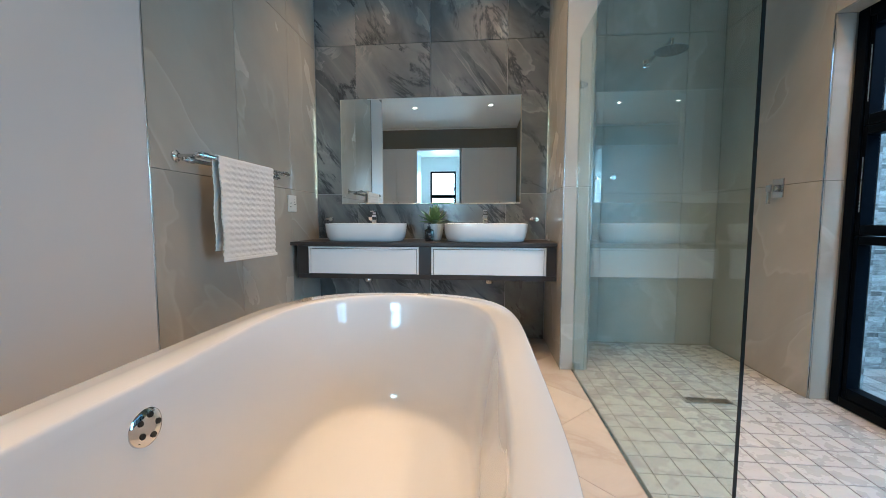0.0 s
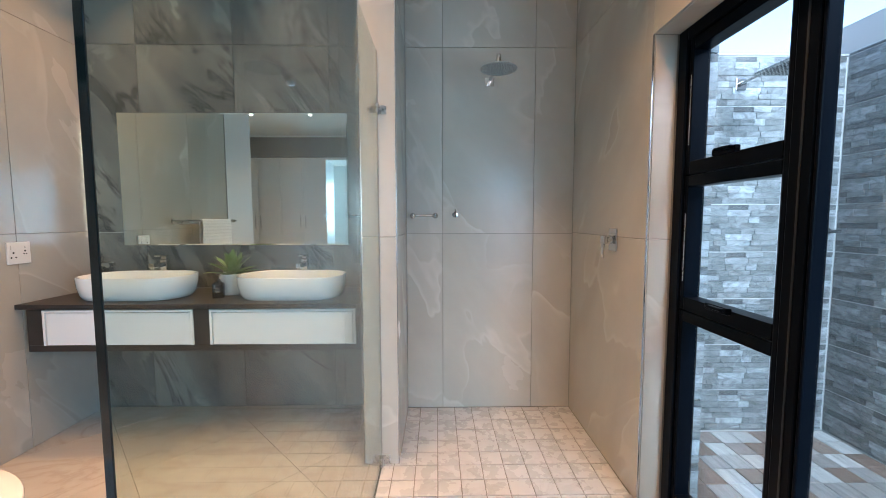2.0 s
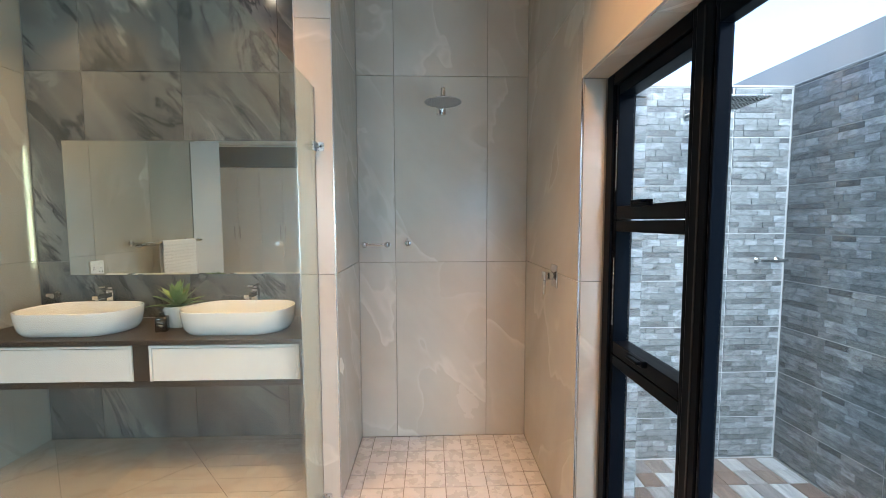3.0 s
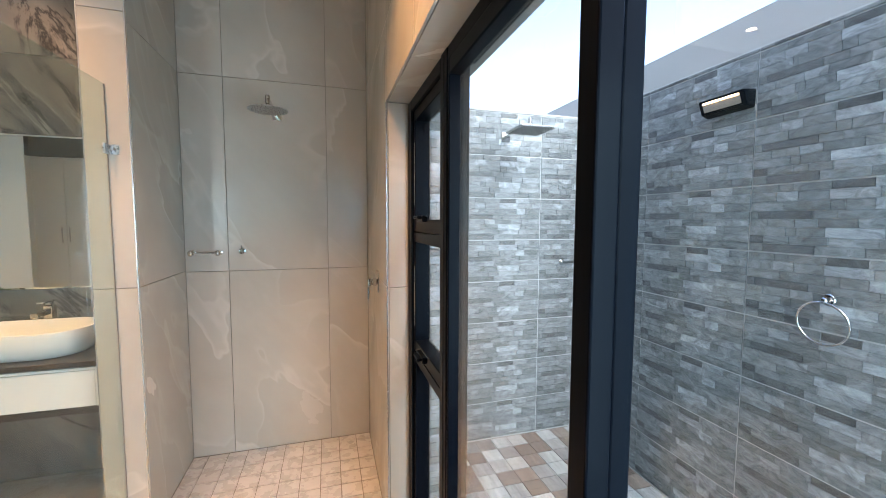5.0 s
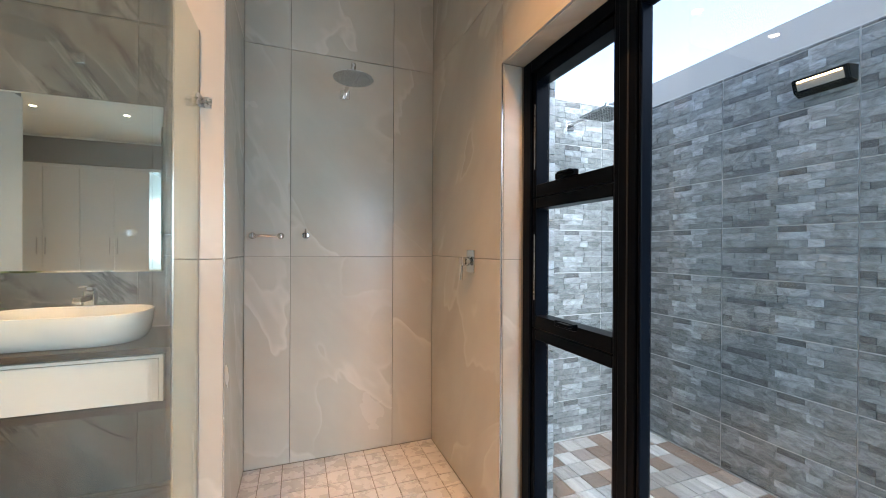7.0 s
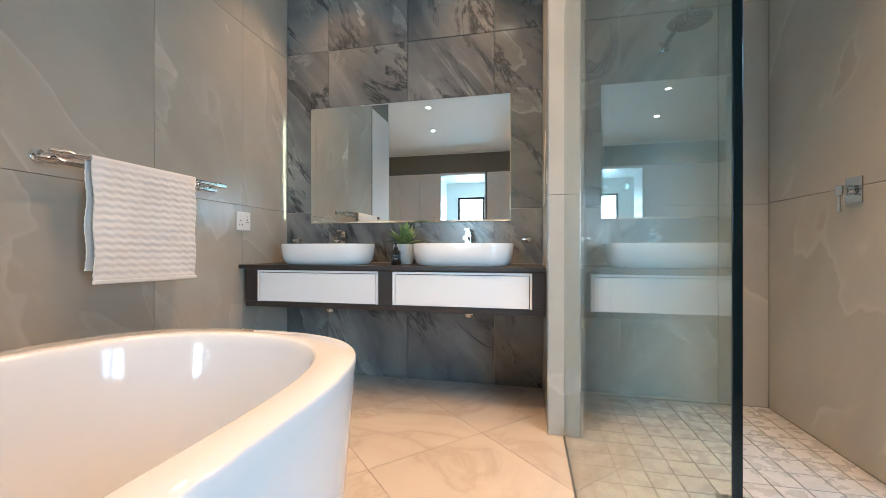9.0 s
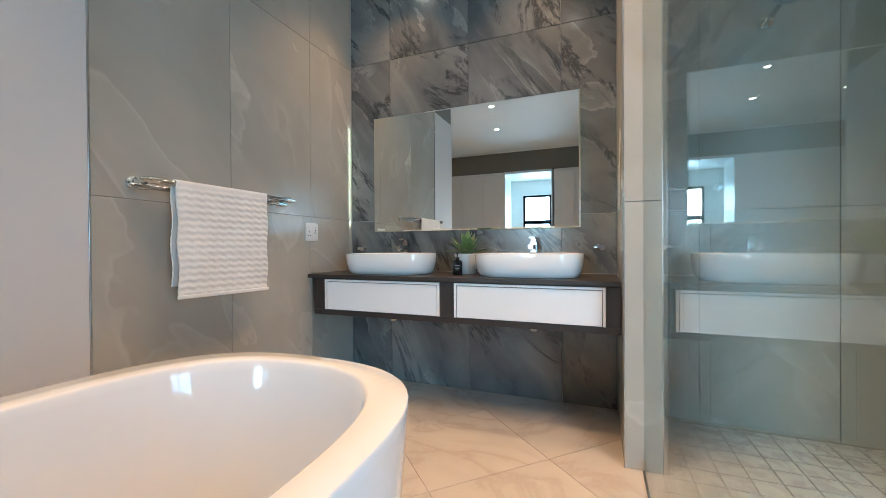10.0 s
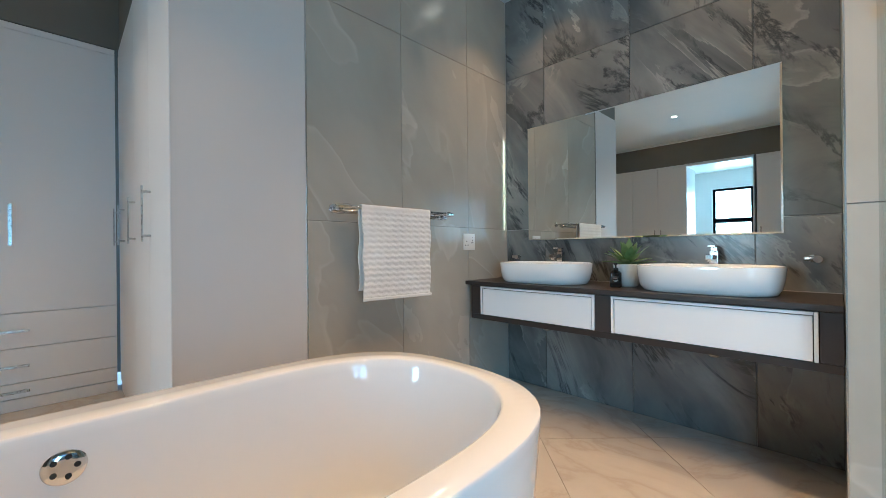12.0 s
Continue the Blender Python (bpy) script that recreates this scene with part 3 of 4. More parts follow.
# ---- vanity ----
VX0, VX1, VY0, VZ0, VZ1 = X_LEFT + 0.002, X_PIER0 - 0.002, 2.735, 0.565, 0.832
vanity = thing("vanity_unit", (X_LEFT, VY0, VZ0), "wall-hung dark brown vanity cabinet with two white drawers", "vanity")
VW, VD, VH = VX1 - VX0, Y_VANITY - 0.002 - VY0, 0.24
for name, x0, x1, z0, z1 in (("bottom_board", 0.042, VW, 0.0, 0.034), ("top_board", 0.042, VW, VH - 0.003, VH), ("side_board", 0.042, 0.130, 0.035, VH - 0.004), ("side_board", VW - 0.067, VW, 0.035, VH - 0.004), ("centre_board", 0.952, 1.040, 0.035, VH - 0.004)):
    part(name, box(x0, x1, 0.0, VD, z0, z1, 0.0015), WENGE, vanity)
part("back_board", box(0.131, VW - 0.068, VD - 0.02, VD - 0.002, 0.036, VH - 0.005), WENGE, vanity)
for x0, x1 in ((0.133, 0.951), (1.043, VW - 0.070)):
    fr = part("drawer", box(x0 + 0.017, x1 - 0.017, -0.004, 0.018, 0.037, VH - 0.023, 0.0015), DRAWER, vanity, "white drawer front with a recessed frame")
    part("drawer_frame", box(x0, x0 + 0.0135, -0.008, 0.02, 0.036, VH - 0.006, 0.001), DRAWER, fr)
    part("drawer_frame", box(x1 - 0.0135, x1, -0.008, 0.02, 0.036, VH - 0.006, 0.001), DRAWER, fr)
    part("drawer_frame", box(x0 + 0.014, x1 - 0.014, -0.008, 0.02, VH - 0.019, VH - 0.006, 0.001), DRAWER, fr)
    part("drawer_box", box(x0 + 0.02, x1 - 0.02, 0.019, VD - 0.04, 0.045, VH - 0.03), WENGE, fr)
worktop = thing("worktop", (X_LEFT, VY0, VZ1), "thin dark brown worktop with a square edge", "worktop")
part("slab", box(0.0, VW, -0.018, VD, -0.026, 0.0, 0.002), WENGE, worktop)
part("back_sealant", box(0.0, VW, VD - 0.004, VD, 0.0, 0.003), PALE_GROUT, worktop)


def basin():
    b0 = thing("basin", (0, 0, 0), "white ceramic vessel basin with rounded ends on the dark worktop", "basin", "basins on the vanity")
    bm = bmesh.new()
    rr = []
    for a, b_, r, z in ((0.275, 0.150, 0.145, 0.0), (0.287, 0.160, 0.15, 0.004), (0.300, 0.172, 0.155, 0.03), (0.309, 0.180, 0.16, 0.075), (0.313, 0.184, 0.162, 0.128), (0.312, 0.183, 0.161, 0.1335), (0.308, 0.179, 0.158, 0.135), (0.304, 0.175, 0.154, 0.1335), (0.302, 0.173, 0.152, 0.128), (0.296, 0.168, 0.15, 0.08), (0.280, 0.155, 0.14, 0.035), (0.25, 0.13, 0.12, 0.018), (0.15, 0.08, 0.075, 0.012)):
        rr.append(rounded_ring(bm, 0, 0, a, b_, r, z))
    join_rings(bm, rr, True)
    part("bowl", bm, CERAMIC, b0, smooth=50)
    part("drain", lathe([(0, 0.020), (0.026, 0.019), (0.032, 0.012), (0, 0.011)], 20), CHROME, b0, "chrome pop-up drain", smooth=40)
    return b0


b1 = basin()
b1.matrix_world = pose(-0.922, 2.95, VZ1)
copy_thing(b1, pose(0.0, 2.95, VZ1))


def basin_tap():
    t0 = thing("basin_mixer_tap", (0, 0, 0), "square chrome basin mixer standing behind the basin", "tap", "taps on the vanity")
    body = part("body", box(-0.021, 0.021, -0.021, 0.021, 0.0, 0.205, 0.004), CHROME, t0)
    part("base_ring", lathe([(0, 0), (0.029, 0), (0.029, 0.006), (0.024, 0.009), (0, 0.009)], 24), CHROME, t0, smooth=40)
    part("spout", box(-0.017, 0.017, -0.13, -0.0215, 0.160, 0.186, 0.004), CHROME, t0)
    part("aerator", rod((0, -0.115, 0.160), (0, -0.115, 0.150), 0.011), STEEL, t0)
    part("lever", box(-0.018, 0.018, -0.075, 0.022, 0.226, 0.236, 0.003), CHROME, t0)
    part("lever_neck", box(-0.015, 0.015, -0.015, 0.015, 0.2055, 0.2255, 0.003), CHROME, t0)
    return t0


tap = basin_tap()
tap.matrix_world = pose(-0.915, 3.165, VZ1)
copy_thing(tap, pose(0.0, 3.165, VZ1))


def wall_knob(x):
    k = thing("towel_hook", (x, Y_VANITY, 0.998), "small round chrome wall hook on the marble tiles", "hook", "hooks beside the mirror")
    part("rose", lathe([(0, 0), (0.019, 0), (0.019, 0.006), (0.010, 0.009), (0.008, 0.03), (0, 0.03)], 20, pose(0, 0, 0, 90)), CHROME, k, smooth=40)
    part("peg", box(-0.034, 0.034, -0.058, -0.030, -0.012, 0.012, 0.009, 3), CHROME, k, smooth=40)
    part("end_cap", lathe([(0, 0), (0.017, 0), (0.017, 0.012), (0, 0.012)], 18, Matrix.Translation((0.020, -0.058, -0.002)) @ pose(0, 0, 0, 90)), CHROME, k, smooth=40)
    return k


wall_knob(0.388)
wall_knob(-1.315)
for x in (-0.92, 0.03):
    trap = thing("bottle_trap", (x, 2.98, 0.50), "chrome bottle trap under the vanity", "trap", "traps under the vanity")
    part("cup", lathe([(0, 0.0), (0.022, 0.001), (0.030, 0.008), (0.032, 0.02), (0.032, 0.0645), (0, 0.0645)], 20), CHROME, trap, smooth=40)
    part("pipe", rod((0, 0.032, 0.048), (0, Y_VANITY - 2.98, 0.048), 0.016), CHROME, trap)
    part("wall_rose", rod((0, Y_VANITY - 2.98 - 0.008, 0.048), (0, Y_VANITY - 2.98, 0.048), 0.03), CHROME, trap)

# mirror
mir = thing("wall_mirror", (-1.212, Y_VANITY, 1.125), "frameless rectangular mirror hanging on grey marble tiles", "mirror")
MW, MH = 1.496, 0.865
bm = bmesh.new()
e = 0.009
r0, r1, r2 = [[bm.verts.new((x, y, z)) for x, z in ((i, i), (MW - i, i), (MW - i, MH - i), (i, MH - i))] for i, y in ((0.0, -0.0175), (0.0, -0.0200), (e, -0.0220))]
join_rings(bm, [r0, r1, r2], True)
part("mirror_glass", bm, MIRROR, mir, "bevelled silvered glass")
part("backing", box(0.03, MW - 0.03, -0.0172, -0.0005, 0.03, MH - 0.03), LACQUER, mir)
# glowing strips and narrow lamps added to throw a bright streak on the side walls
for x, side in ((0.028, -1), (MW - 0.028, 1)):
    part("light_strip", box(min(x, x + 0.001 * side), max(x, x + 0.001 * side), -0.0165, -0.0015, 0.05, MH - 0.05), ADDED_GLOW, mir, "thin glowing strip added behind the glass edge")
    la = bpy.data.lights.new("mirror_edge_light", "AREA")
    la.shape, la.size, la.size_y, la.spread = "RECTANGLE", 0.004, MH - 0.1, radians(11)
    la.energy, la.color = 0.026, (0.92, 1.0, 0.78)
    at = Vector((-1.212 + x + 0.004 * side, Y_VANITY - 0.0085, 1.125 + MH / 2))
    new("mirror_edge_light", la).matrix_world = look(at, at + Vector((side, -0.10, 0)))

# soap bottle
soap = thing("soap_dispenser", pose(-0.425, 2.90, VZ1, 0, 0, 18), "black soap pump bottle beside the plant", "soap bottle")
part("bottle", box(-0.030, 0.030, -0.030, 0.030, 0.0, 0.088, 0.008, 3), BOTTLE, soap, smooth=40)
part("shoulder", lathe([(0.028, 0.0885), (0.012, 0.098), (0.0, 0.0985)], 20), BOTTLE, soap, smooth=40)
part("collar", lathe([(0, 0.0985), (0.013, 0.0985), (0.013, 0.112), (0, 0.112)], 18), RUBBER, soap)
pump = part("pump_stem", rod((0, 0, 0.112), (0, 0, 0.130), 0.004), RUBBER, soap)
part("pump_head", box(-0.009, 0.009, -0.034, 0.010, 0.130, 0.141, 0.003), RUBBER, pump)
for i, (w, z) in enumerate(((0.030, 0.060), (0.022, 0.050), (0.026, 0.040), (0.016, 0.033))):
    part("label_line", box(-w / 2, w / 2, -0.0312, -0.0302, z, z + 0.0028), BAR, soap)

# potted plant
pot = thing("potted_succulent", (-0.400, 3.01, VZ1), "green succulent in a white fluted pot on the vanity", "plant")
bm = bmesh.new()
rr = []
for r, z in ((0.0, 0.0), (0.048, 0.0), (0.054, 0.006), (0.066, 0.06), (0.077, 0.122), (0.079, 0.130), (0.075, 0.132), (0.071, 0.126), (0.066, 0.108), (0.0, 0.108)):
    if r == 0:
        rr.append([bm.verts.new((0, 0, z))])
    else:
        flute = 0.04 if 0.004 < z < 0.129 and r > 0.052 and len(rr) < 6 else 0.0
        rr.append([bm.verts.new((r * (1 + flute * abs(math.sin(7 * math.pi * i / 42))) * math.cos(2 * math.pi * i / 84), r * (1 + flute * abs(math.sin(7 * math.pi * i / 42))) * math.sin(2 * math.pi * i / 84), z)) for i in range(84)])
join_rings(bm, rr)
part("pot", bm, POT, pot, "white fluted ceramic pot", smooth=50)
part("soil", lathe([(0, 0.118), (0.03, 0.117), (0.067, 0.112), (0, 0.109)], 20), SOIL, pot, "dark soil")
rnd = random.Random(5)
for i in range(24):
    tier = i / 24
    bm = bmesh.new()
    L, W = 0.180 - 0.035 * tier + rnd.uniform(-0.012, 0.012), 0.025
    up = radians(20 + 62 * tier + rnd.uniform(-6, 6))
    rows_ = []
    for k in range(9):
        s = k / 8
        wd = W * (0.35 + 1.5 * s * (1 - s) * (1.25 - 0.3 * s) * 1.6) * (1 - s ** 5)
        d = L * s
        droop = -0.25 * d * s * (1 - tier)
        y, z = d * math.cos(up), d * math.sin(up) + droop
        rows_.append([bm.verts.new((-wd, y, z + 0.006 * (1 - s))), bm.verts.new((0, y, z - 0.003)), bm.verts.new((wd, y, z + 0.006 * (1 - s))), bm.verts.new((0, y, z - 0.0075 * (1 - s) - 0.0032))])
    join_rings(bm, rows_, True)
    part("leaf", bm, LEAF, pot, smooth=60, at=Matrix.Translation((0, 0, 0.114 + 0.03 * tier)) @ Matrix.Rotation(i * 2.39996 + rnd.uniform(-0.2, 0.2), 4, "Z"))

# ---- left wall: towel rail, towel, socket ----
RY0, RY1, RZ = 1.635, 2.43, 1.287
rail = thing("towel_rail", (X_LEFT, RY0, RZ), "double chrome towel rail on the beige tiles", "towel rail")
for y in (0.03, RY1 - RY0 - 0.03):
    br = part("bracket", box(0.010, 0.150, y - 0.012, y + 0.012, -0.008, 0.008, 0.005, 3), CHROME, rail, smooth=40)
    part("rose", lathe([(0, 0), (0.026, 0), (0.026, 0.007), (0.016, 0.013), (0.012, 0.02), (0, 0.02)], 22, pose(0, y, 0, 0, 90)), CHROME, br, smooth=40)
    for x, z in ((0.075, -0.020), (0.140, 0.0)):
        part("socket", rod((x, y - 0.022, z), (x, y + 0.022, z), 0.0155), CHROME, br, smooth=40)
for x, z in ((0.075, -0.020), (0.140, 0.0)):
    part("bar", rod((x, -0.02, z), (x, RY1 - RY0 + 0.02, z), 0.0105), CHROME, rail, smooth=40)

towel = thing("towel", (X_LEFT + 0.140, 1.746, RZ), "white cotton towel with wavy ribs over the rail", "towel")
bm = bmesh.new()
TW = 0.485
cols = 64
path = [(-0.018, -0.44 + 0.44 * i / 46) for i in range(47)] + [(-0.0175 * math.cos(math.pi * i / 8), 0.0175 * math.sin(math.pi * i / 8)) for i in range(1, 8)] + [(0.018, -0.482 * i / 140) for i in range(141)]
grid = []
for s, (x, z) in enumerate(path):
    line = []
    for c in range(cols + 1):
        u = c / cols
        y = TW * u
        rib = 0.0019 * math.sin(2 * math.pi * (z / 0.030 + 0.11 * math.sin(2 * math.pi * y / 0.052)))
        fold = 0.006 * math.sin(2 * math.pi * (u * 0.9 + 0.1)) * min(1, -z / 0.25 if z < 0 else 0)
        side = 0.004 * math.sin(z * 30) - 0.010 * (0.5 - u) * (z / 0.5 if x > 0 else 0)
        out = 1 if x >= 0 else -1
        if abs(z) < 0.02:
            rib *= 0.3
        line.append(bm.verts.new((x + out * (rib + abs(fold)) , y + side, z - (0.010 * u if (x > 0 and z < -0.3) else 0))))
    grid.append(line)
for a, b_ in zip(grid, grid[1:]):
    for c in range(cols):
        bm.faces.new((a[c], a[c + 1], b_[c + 1], b_[c]))
bmesh.ops.recalc_face_normals(bm, faces=bm.faces[:])
bmesh.ops.solidify(bm, geom=bm.faces[:], thickness=0.005)
part("cloth", bm, TOWEL, towel, smooth=80)
part("hem", box(0.020, 0.030, 0.004, TW + 0.004, -0.495, -0.478, 0.004), TOWEL, towel, at=pose(0, 0, 0, -1.1))

sock = thing("wall_socket", (X_LEFT, 2.757, 1.114), "white wall power socket with a rocker switch", "socket")
part("plate", box(0.0005, 0.010, -0.060, 0.060, -0.060, 0.060, 0.003), SOCKET, sock)
part("rocker", box(0.0102, 0.0145, -0.045, -0.018, 0.020, 0.044, 0.002), SOCKET, sock)
# raised black discs for the shade inside the pin holes
for y, z, r in ((-0.030, 0.002, 0.005), (-0.042, -0.024, 0.0045), (-0.018, -0.024, 0.0045), (0.024, -0.006, 0.004), (0.036, -0.006, 0.004), (0.030, 0.010, 0.005)):
    part("socket_hole", rod((0.0101, y, z), (0.0108, y, z), r, 10, False), HOLE_SHADE, sock)
part("screw", rod((0.0101, 0.03, 0.03), (0.0112, 0.03, 0.03), 0.004, 10, False), STEEL, sock)

# ---- indoor shower fittings ----
sh = thing("rain_shower", (1.215, Y_SHOWER, 2.18), "round chrome rain shower head on a wall arm", "shower")
part("wall_plate", box(-0.028, 0.028, -0.008, -0.0003, -0.028, 0.028, 0.003), CHROME, sh)
part("arm", rod((0, -0.008, 0), (0, -0.405, 0.004), 0.0115), CHROME, sh, smooth=40)
part("elbow", rod((0, -0.392, 0.018), (0, -0.392, -0.03), 0.013), CHROME, sh, smooth=40)
part("ball_joint", lathe([(0, -0.052), (0.012, -0.050), (0.018, -0.040), (0.012, -0.030), (0, -0.029)], 18, Matrix.Translation((0, -0.392, 0))), CHROME, sh, smooth=60)
hd = part("head", lathe([(0, -0.0525), (0.03, -0.0535), (0.098, -0.058), (0.102, -0.061), (0.100, -0.064), (0, -0.0645)], 44, Matrix.Translation((0, -0.392, 0))), STEEL, sh, "thin round shower rose", smooth=40)
bm = bmesh.new()
for ring, n in ((0.02, 6), (0.04, 12), (0.06, 18), (0.08, 24)):
    for i in range(n):
        w = 2 * math.pi * i / n
        bmesh.ops.create_cone(bm, cap_ends=True, segments=6, radius1=0.0025, radius2=0.0018, depth=0.003, matrix=Matrix.Translation((ring * math.cos(w), -0.392 + ring * math.sin(w), -0.066)) @ Matrix.Rotation(math.pi, 4, "X"))
tagged(part("nozzles", bm, RUBBER, hd), kind="stuff")

mixer = thing("shower_mixer", (X_RIGHT, 2.575, 1.188), "square chrome shower mixer with a lever handle", "shower mixer")
part("plate", box(-0.008, -0.0003, -0.045, 0.045, -0.058, 0.058, 0.003), CHROME, mixer)
part("cartridge", rod((-0.008, 0, 0), (-0.042, 0, 0), 0.022), CHROME, mixer, smooth=40)
part("lever_block", box(-0.062, -0.0425, -0.022, 0.022, -0.022, 0.022, 0.004), CHROME, mixer)
part("lever", box(-0.062, -0.050, -0.011, 0.011, -0.095, -0.0225, 0.003), CHROME, mixer)

grab = thing("shower_rail", (0.716, Y_SHOWER, 1.318), "short chrome rail with ball ends in the shower", "rail")
for x in (0.0, 0.146):
    part("post", lathe([(0, 0), (0.017, 0), (0.017, 0.005), (0.008, 0.008), (0.008, 0.034), (0, 0.034)], 18, pose(x, 0, 0, 90)), CHROME, grab, smooth=40)
    part("ball", lathe([(0.019 * math.sin(math.pi * i / 10), -0.019 * math.cos(math.pi * i / 10)) for i in range(11)], 20, Matrix.Translation((x, -0.05, 0))), CHROME, grab, smooth=60)
part("bar", rod((0.0, -0.05, 0), (0.146, -0.05, 0), 0.0065), CHROME, grab, smooth=40)
hook = thing("robe_hook", (0.993, Y_SHOWER, 1.325), "small chrome robe hook in the shower", "hook")
part("rose", lathe([(0, 0), (0.019, 0), (0.020, 0.006), (0.010, 0.009), (0.008, 0.026), (0.016, 0.03), (0.017, 0.04), (0, 0.043)], 20, pose(0, 0, 0, 90)), CHROME, hook, smooth=40)
part("pin", rod((0, -0.034, 0.012), (0, -0.036, 0.038), 0.004), CHROME, hook)

drain = thing("floor_drain", (1.208, 2.185, 0.0), "slotted steel drain grate in the mosaic floor", "drain")
part("frame", box(-0.125, 0.125, -0.036, 0.036, -0.004, 0.0025, 0.001), STEEL, drain)
# flat black sheet under the slats for the drain's dark depth
part("well", box(-0.118, 0.118, -0.029, 0.029, 0.0026, 0.003), HOLE_SHADE, drain)
for i in range(22):
    if i not in (10, 11):
        part("slat", box(-0.114 + i * 0.0104, -0.114 + i * 0.0104 + 0.0055, -0.027, 0.027, 0.003, 0.0045), STEEL, drain)
part("bridge", box(-0.010, 0.010, -0.027, 0.027, 0.003, 0.0046), STEEL, drain)

# ---- outdoor fittings ----
osh = thing("outdoor_shower", (2.735, Y_COURT, 2.115), "square chrome rain shower head on a flat arm outdoors", "shower")
part("wall_plate", box(-0.032, 0.032, -0.010, -0.0003, -0.035, 0.035, 0.003), CHROME, osh)
part("arm", box(-0.014, 0.014, -0.38, -0.010, -0.008, 0.008, 0.003), CHROME, osh)
part("drop", rod((0, -0.355, 0.045), (0, -0.355, -0.020), 0.012), CHROME, osh, smooth=40)
oh = part("head", box(-0.115, 0.115, -0.47, -0.24, -0.034, -0.021, 0.003), STEEL, osh, "thin square shower rose")
bm = bmesh.new()
for i in range(10):
    for j in range(10):
        add_box(bm, -0.098 + i * 0.0205, -0.098 + i * 0.0205 + 0.0075, -0.453 + j * 0.0205, -0.453 + j * 0.0205 + 0.0075, -0.0365, -0.0341)
tagged(part("nozzles", bm, RUBBER, oh), kind="stuff")

holder = thing("outdoor_rail", (3.215, Y_COURT, 1.216), "short chrome rail on the stone wall", "rail")
for x in (0.0, 0.13):
    part("post", rod((x, 0, 0), (x, -0.055, 0), 0.011), CHROME, holder, smooth=40)
    part("rose", rod((x, 0, 0), (x, -0.007, 0), 0.021), CHROME, holder, smooth=40)
part("bar", rod((-0.02, -0.055, 0.0), (0.155, -0.055, 0.0), 0.010), CHROME, holder, smooth=40)

ring = thing("towel_ring", (X_COURT, 1.468, 1.216), "round chrome towel ring on the stone wall", "towel ring")
part("rose", rod((0, 0, 0), (-0.010, 0, 0), 0.024), CHROME, ring, smooth=40)
part("post", rod((-0.010, 0, 0), (-0.040, 0, 0), 0.012), CHROME, ring, smooth=40)
part("ring", torus(0.085, 0.0048, 56, 10, Matrix.Translation((-0.034, 0, -0.092)) @ pose(0, 0, 0, 0, 84, 0)), CHROME, ring, smooth=60)

lamp = thing("wall_light", (X_COURT, 1.908, 2.085), "black outdoor wall light with a warm glowing slot", "wall light")
bm = bmesh.new()
p0 = [bm.verts.new(p) for p in ((0, -0.118, -0.042), (0, 0.118, -0.042), (0, 0.118, 0.042), (0, -0.118, 0.042))]
p1 = [bm.verts.new(p) for p in ((-0.050, -0.112, -0.030), (-0.050, 0.112, -0.030), (-0.075, 0.112, 0.036), (-0.075, -0.112, 0.036))]
join_rings(bm, [p0, p1], True)
bmesh.ops.bevel(bm, geom=bm.edges[:], offset=0.004, segments=2, affect="EDGES")
part("housing", bm, BLACK, lamp)
bm = bmesh.new()
sl = [bm.verts.new(p) for p in ((-0.0545, -0.092, -0.020), (-0.0545, 0.092, -0.020), (-0.0725, 0.092, 0.026), (-0.0725, -0.092, 0.026))]
sb = [bm.verts.new(v.co + Vector((0.006, 0, 0))) for v in sl]
join_rings(bm, [sl, sb], True)
part("diffuser", bm, plain("lamp_diffuser", (0.26, 0.245, 0.22), 0.5), lamp, "frosted slot")
part("led_strip", box(-0.0735, -0.0705, -0.088, 0.088, 0.016, 0.024), LED, lamp, "warm light strip")


# ---- dressing room: wardrobes ----
def bar_handle(parent, m, length):
    """A flat steel bar handle on two posts, upright in its own frame, standing out along -y."""
    h = part("handle", box(-0.010, 0.010, -0.040, -0.032, -length / 2, length / 2, 0.002), STEEL, parent, "brushed steel bar handle", at=m)
    for z in (-length / 2 + 0.03, length / 2 - 0.03):
        part("handle_post", rod((0, 0, z), (0, -0.032, z), 0.006), STEEL, h)
    return h


def wardrobe(at, doors, label, drawers=(), left=False, height=2.62, depth=0.57, group="white built-in wardrobes"):
    """doors: widths; fronts stand in y = 0 and face -y. Handles alternate so that pairs meet, or all stand left.
    drawers: heights of the joints under the doors, from the floor up; the drawers run the whole width."""
    w = sum(doors)
    wd = thing("wardrobe", at, label, "wardrobe", group)
    part("carcass", box(0.0, w, 0.020, depth, 0.0, height, 0.001), LACQUER, wd)
    part("top_rail", box(0.002, w - 0.002, 0.0, 0.0195, height - 0.045, height - 0.001, 0.001), LACQUER, wd)
    part("plinth", box(0.002, w - 0.002, 0.006, 0.0195, 0.0, 0.08, 0.001), LACQUER, wd)
    x = 0.0
    z0 = drawers[-1] if drawers else 0.083
    for i, dw in enumerate(doors):
        d = part("door", box(x + 0.0025, x + dw - 0.0025, -0.002, 0.0185, z0 + 0.003, height - 0.048, 0.0015), LACQUER, wd)
        hx = x + dw - 0.055 if i % 2 == 0 and not left else x + 0.055
        bar_handle(d, pose(hx, -0.002, 1.255), 0.28)
        x += dw
    for za, zb in zip(drawers, drawers[1:]):
        dr = part("drawer", box(0.0025, w - 0.0025, -0.002, 0.0185, za + 0.003, zb - 0.003, 0.0015), LACQUER, wd)
        bar_handle(dr, pose(w / 2, -0.002, (za + zb) / 2, 0, 90, 0), 0.28)
    return wd


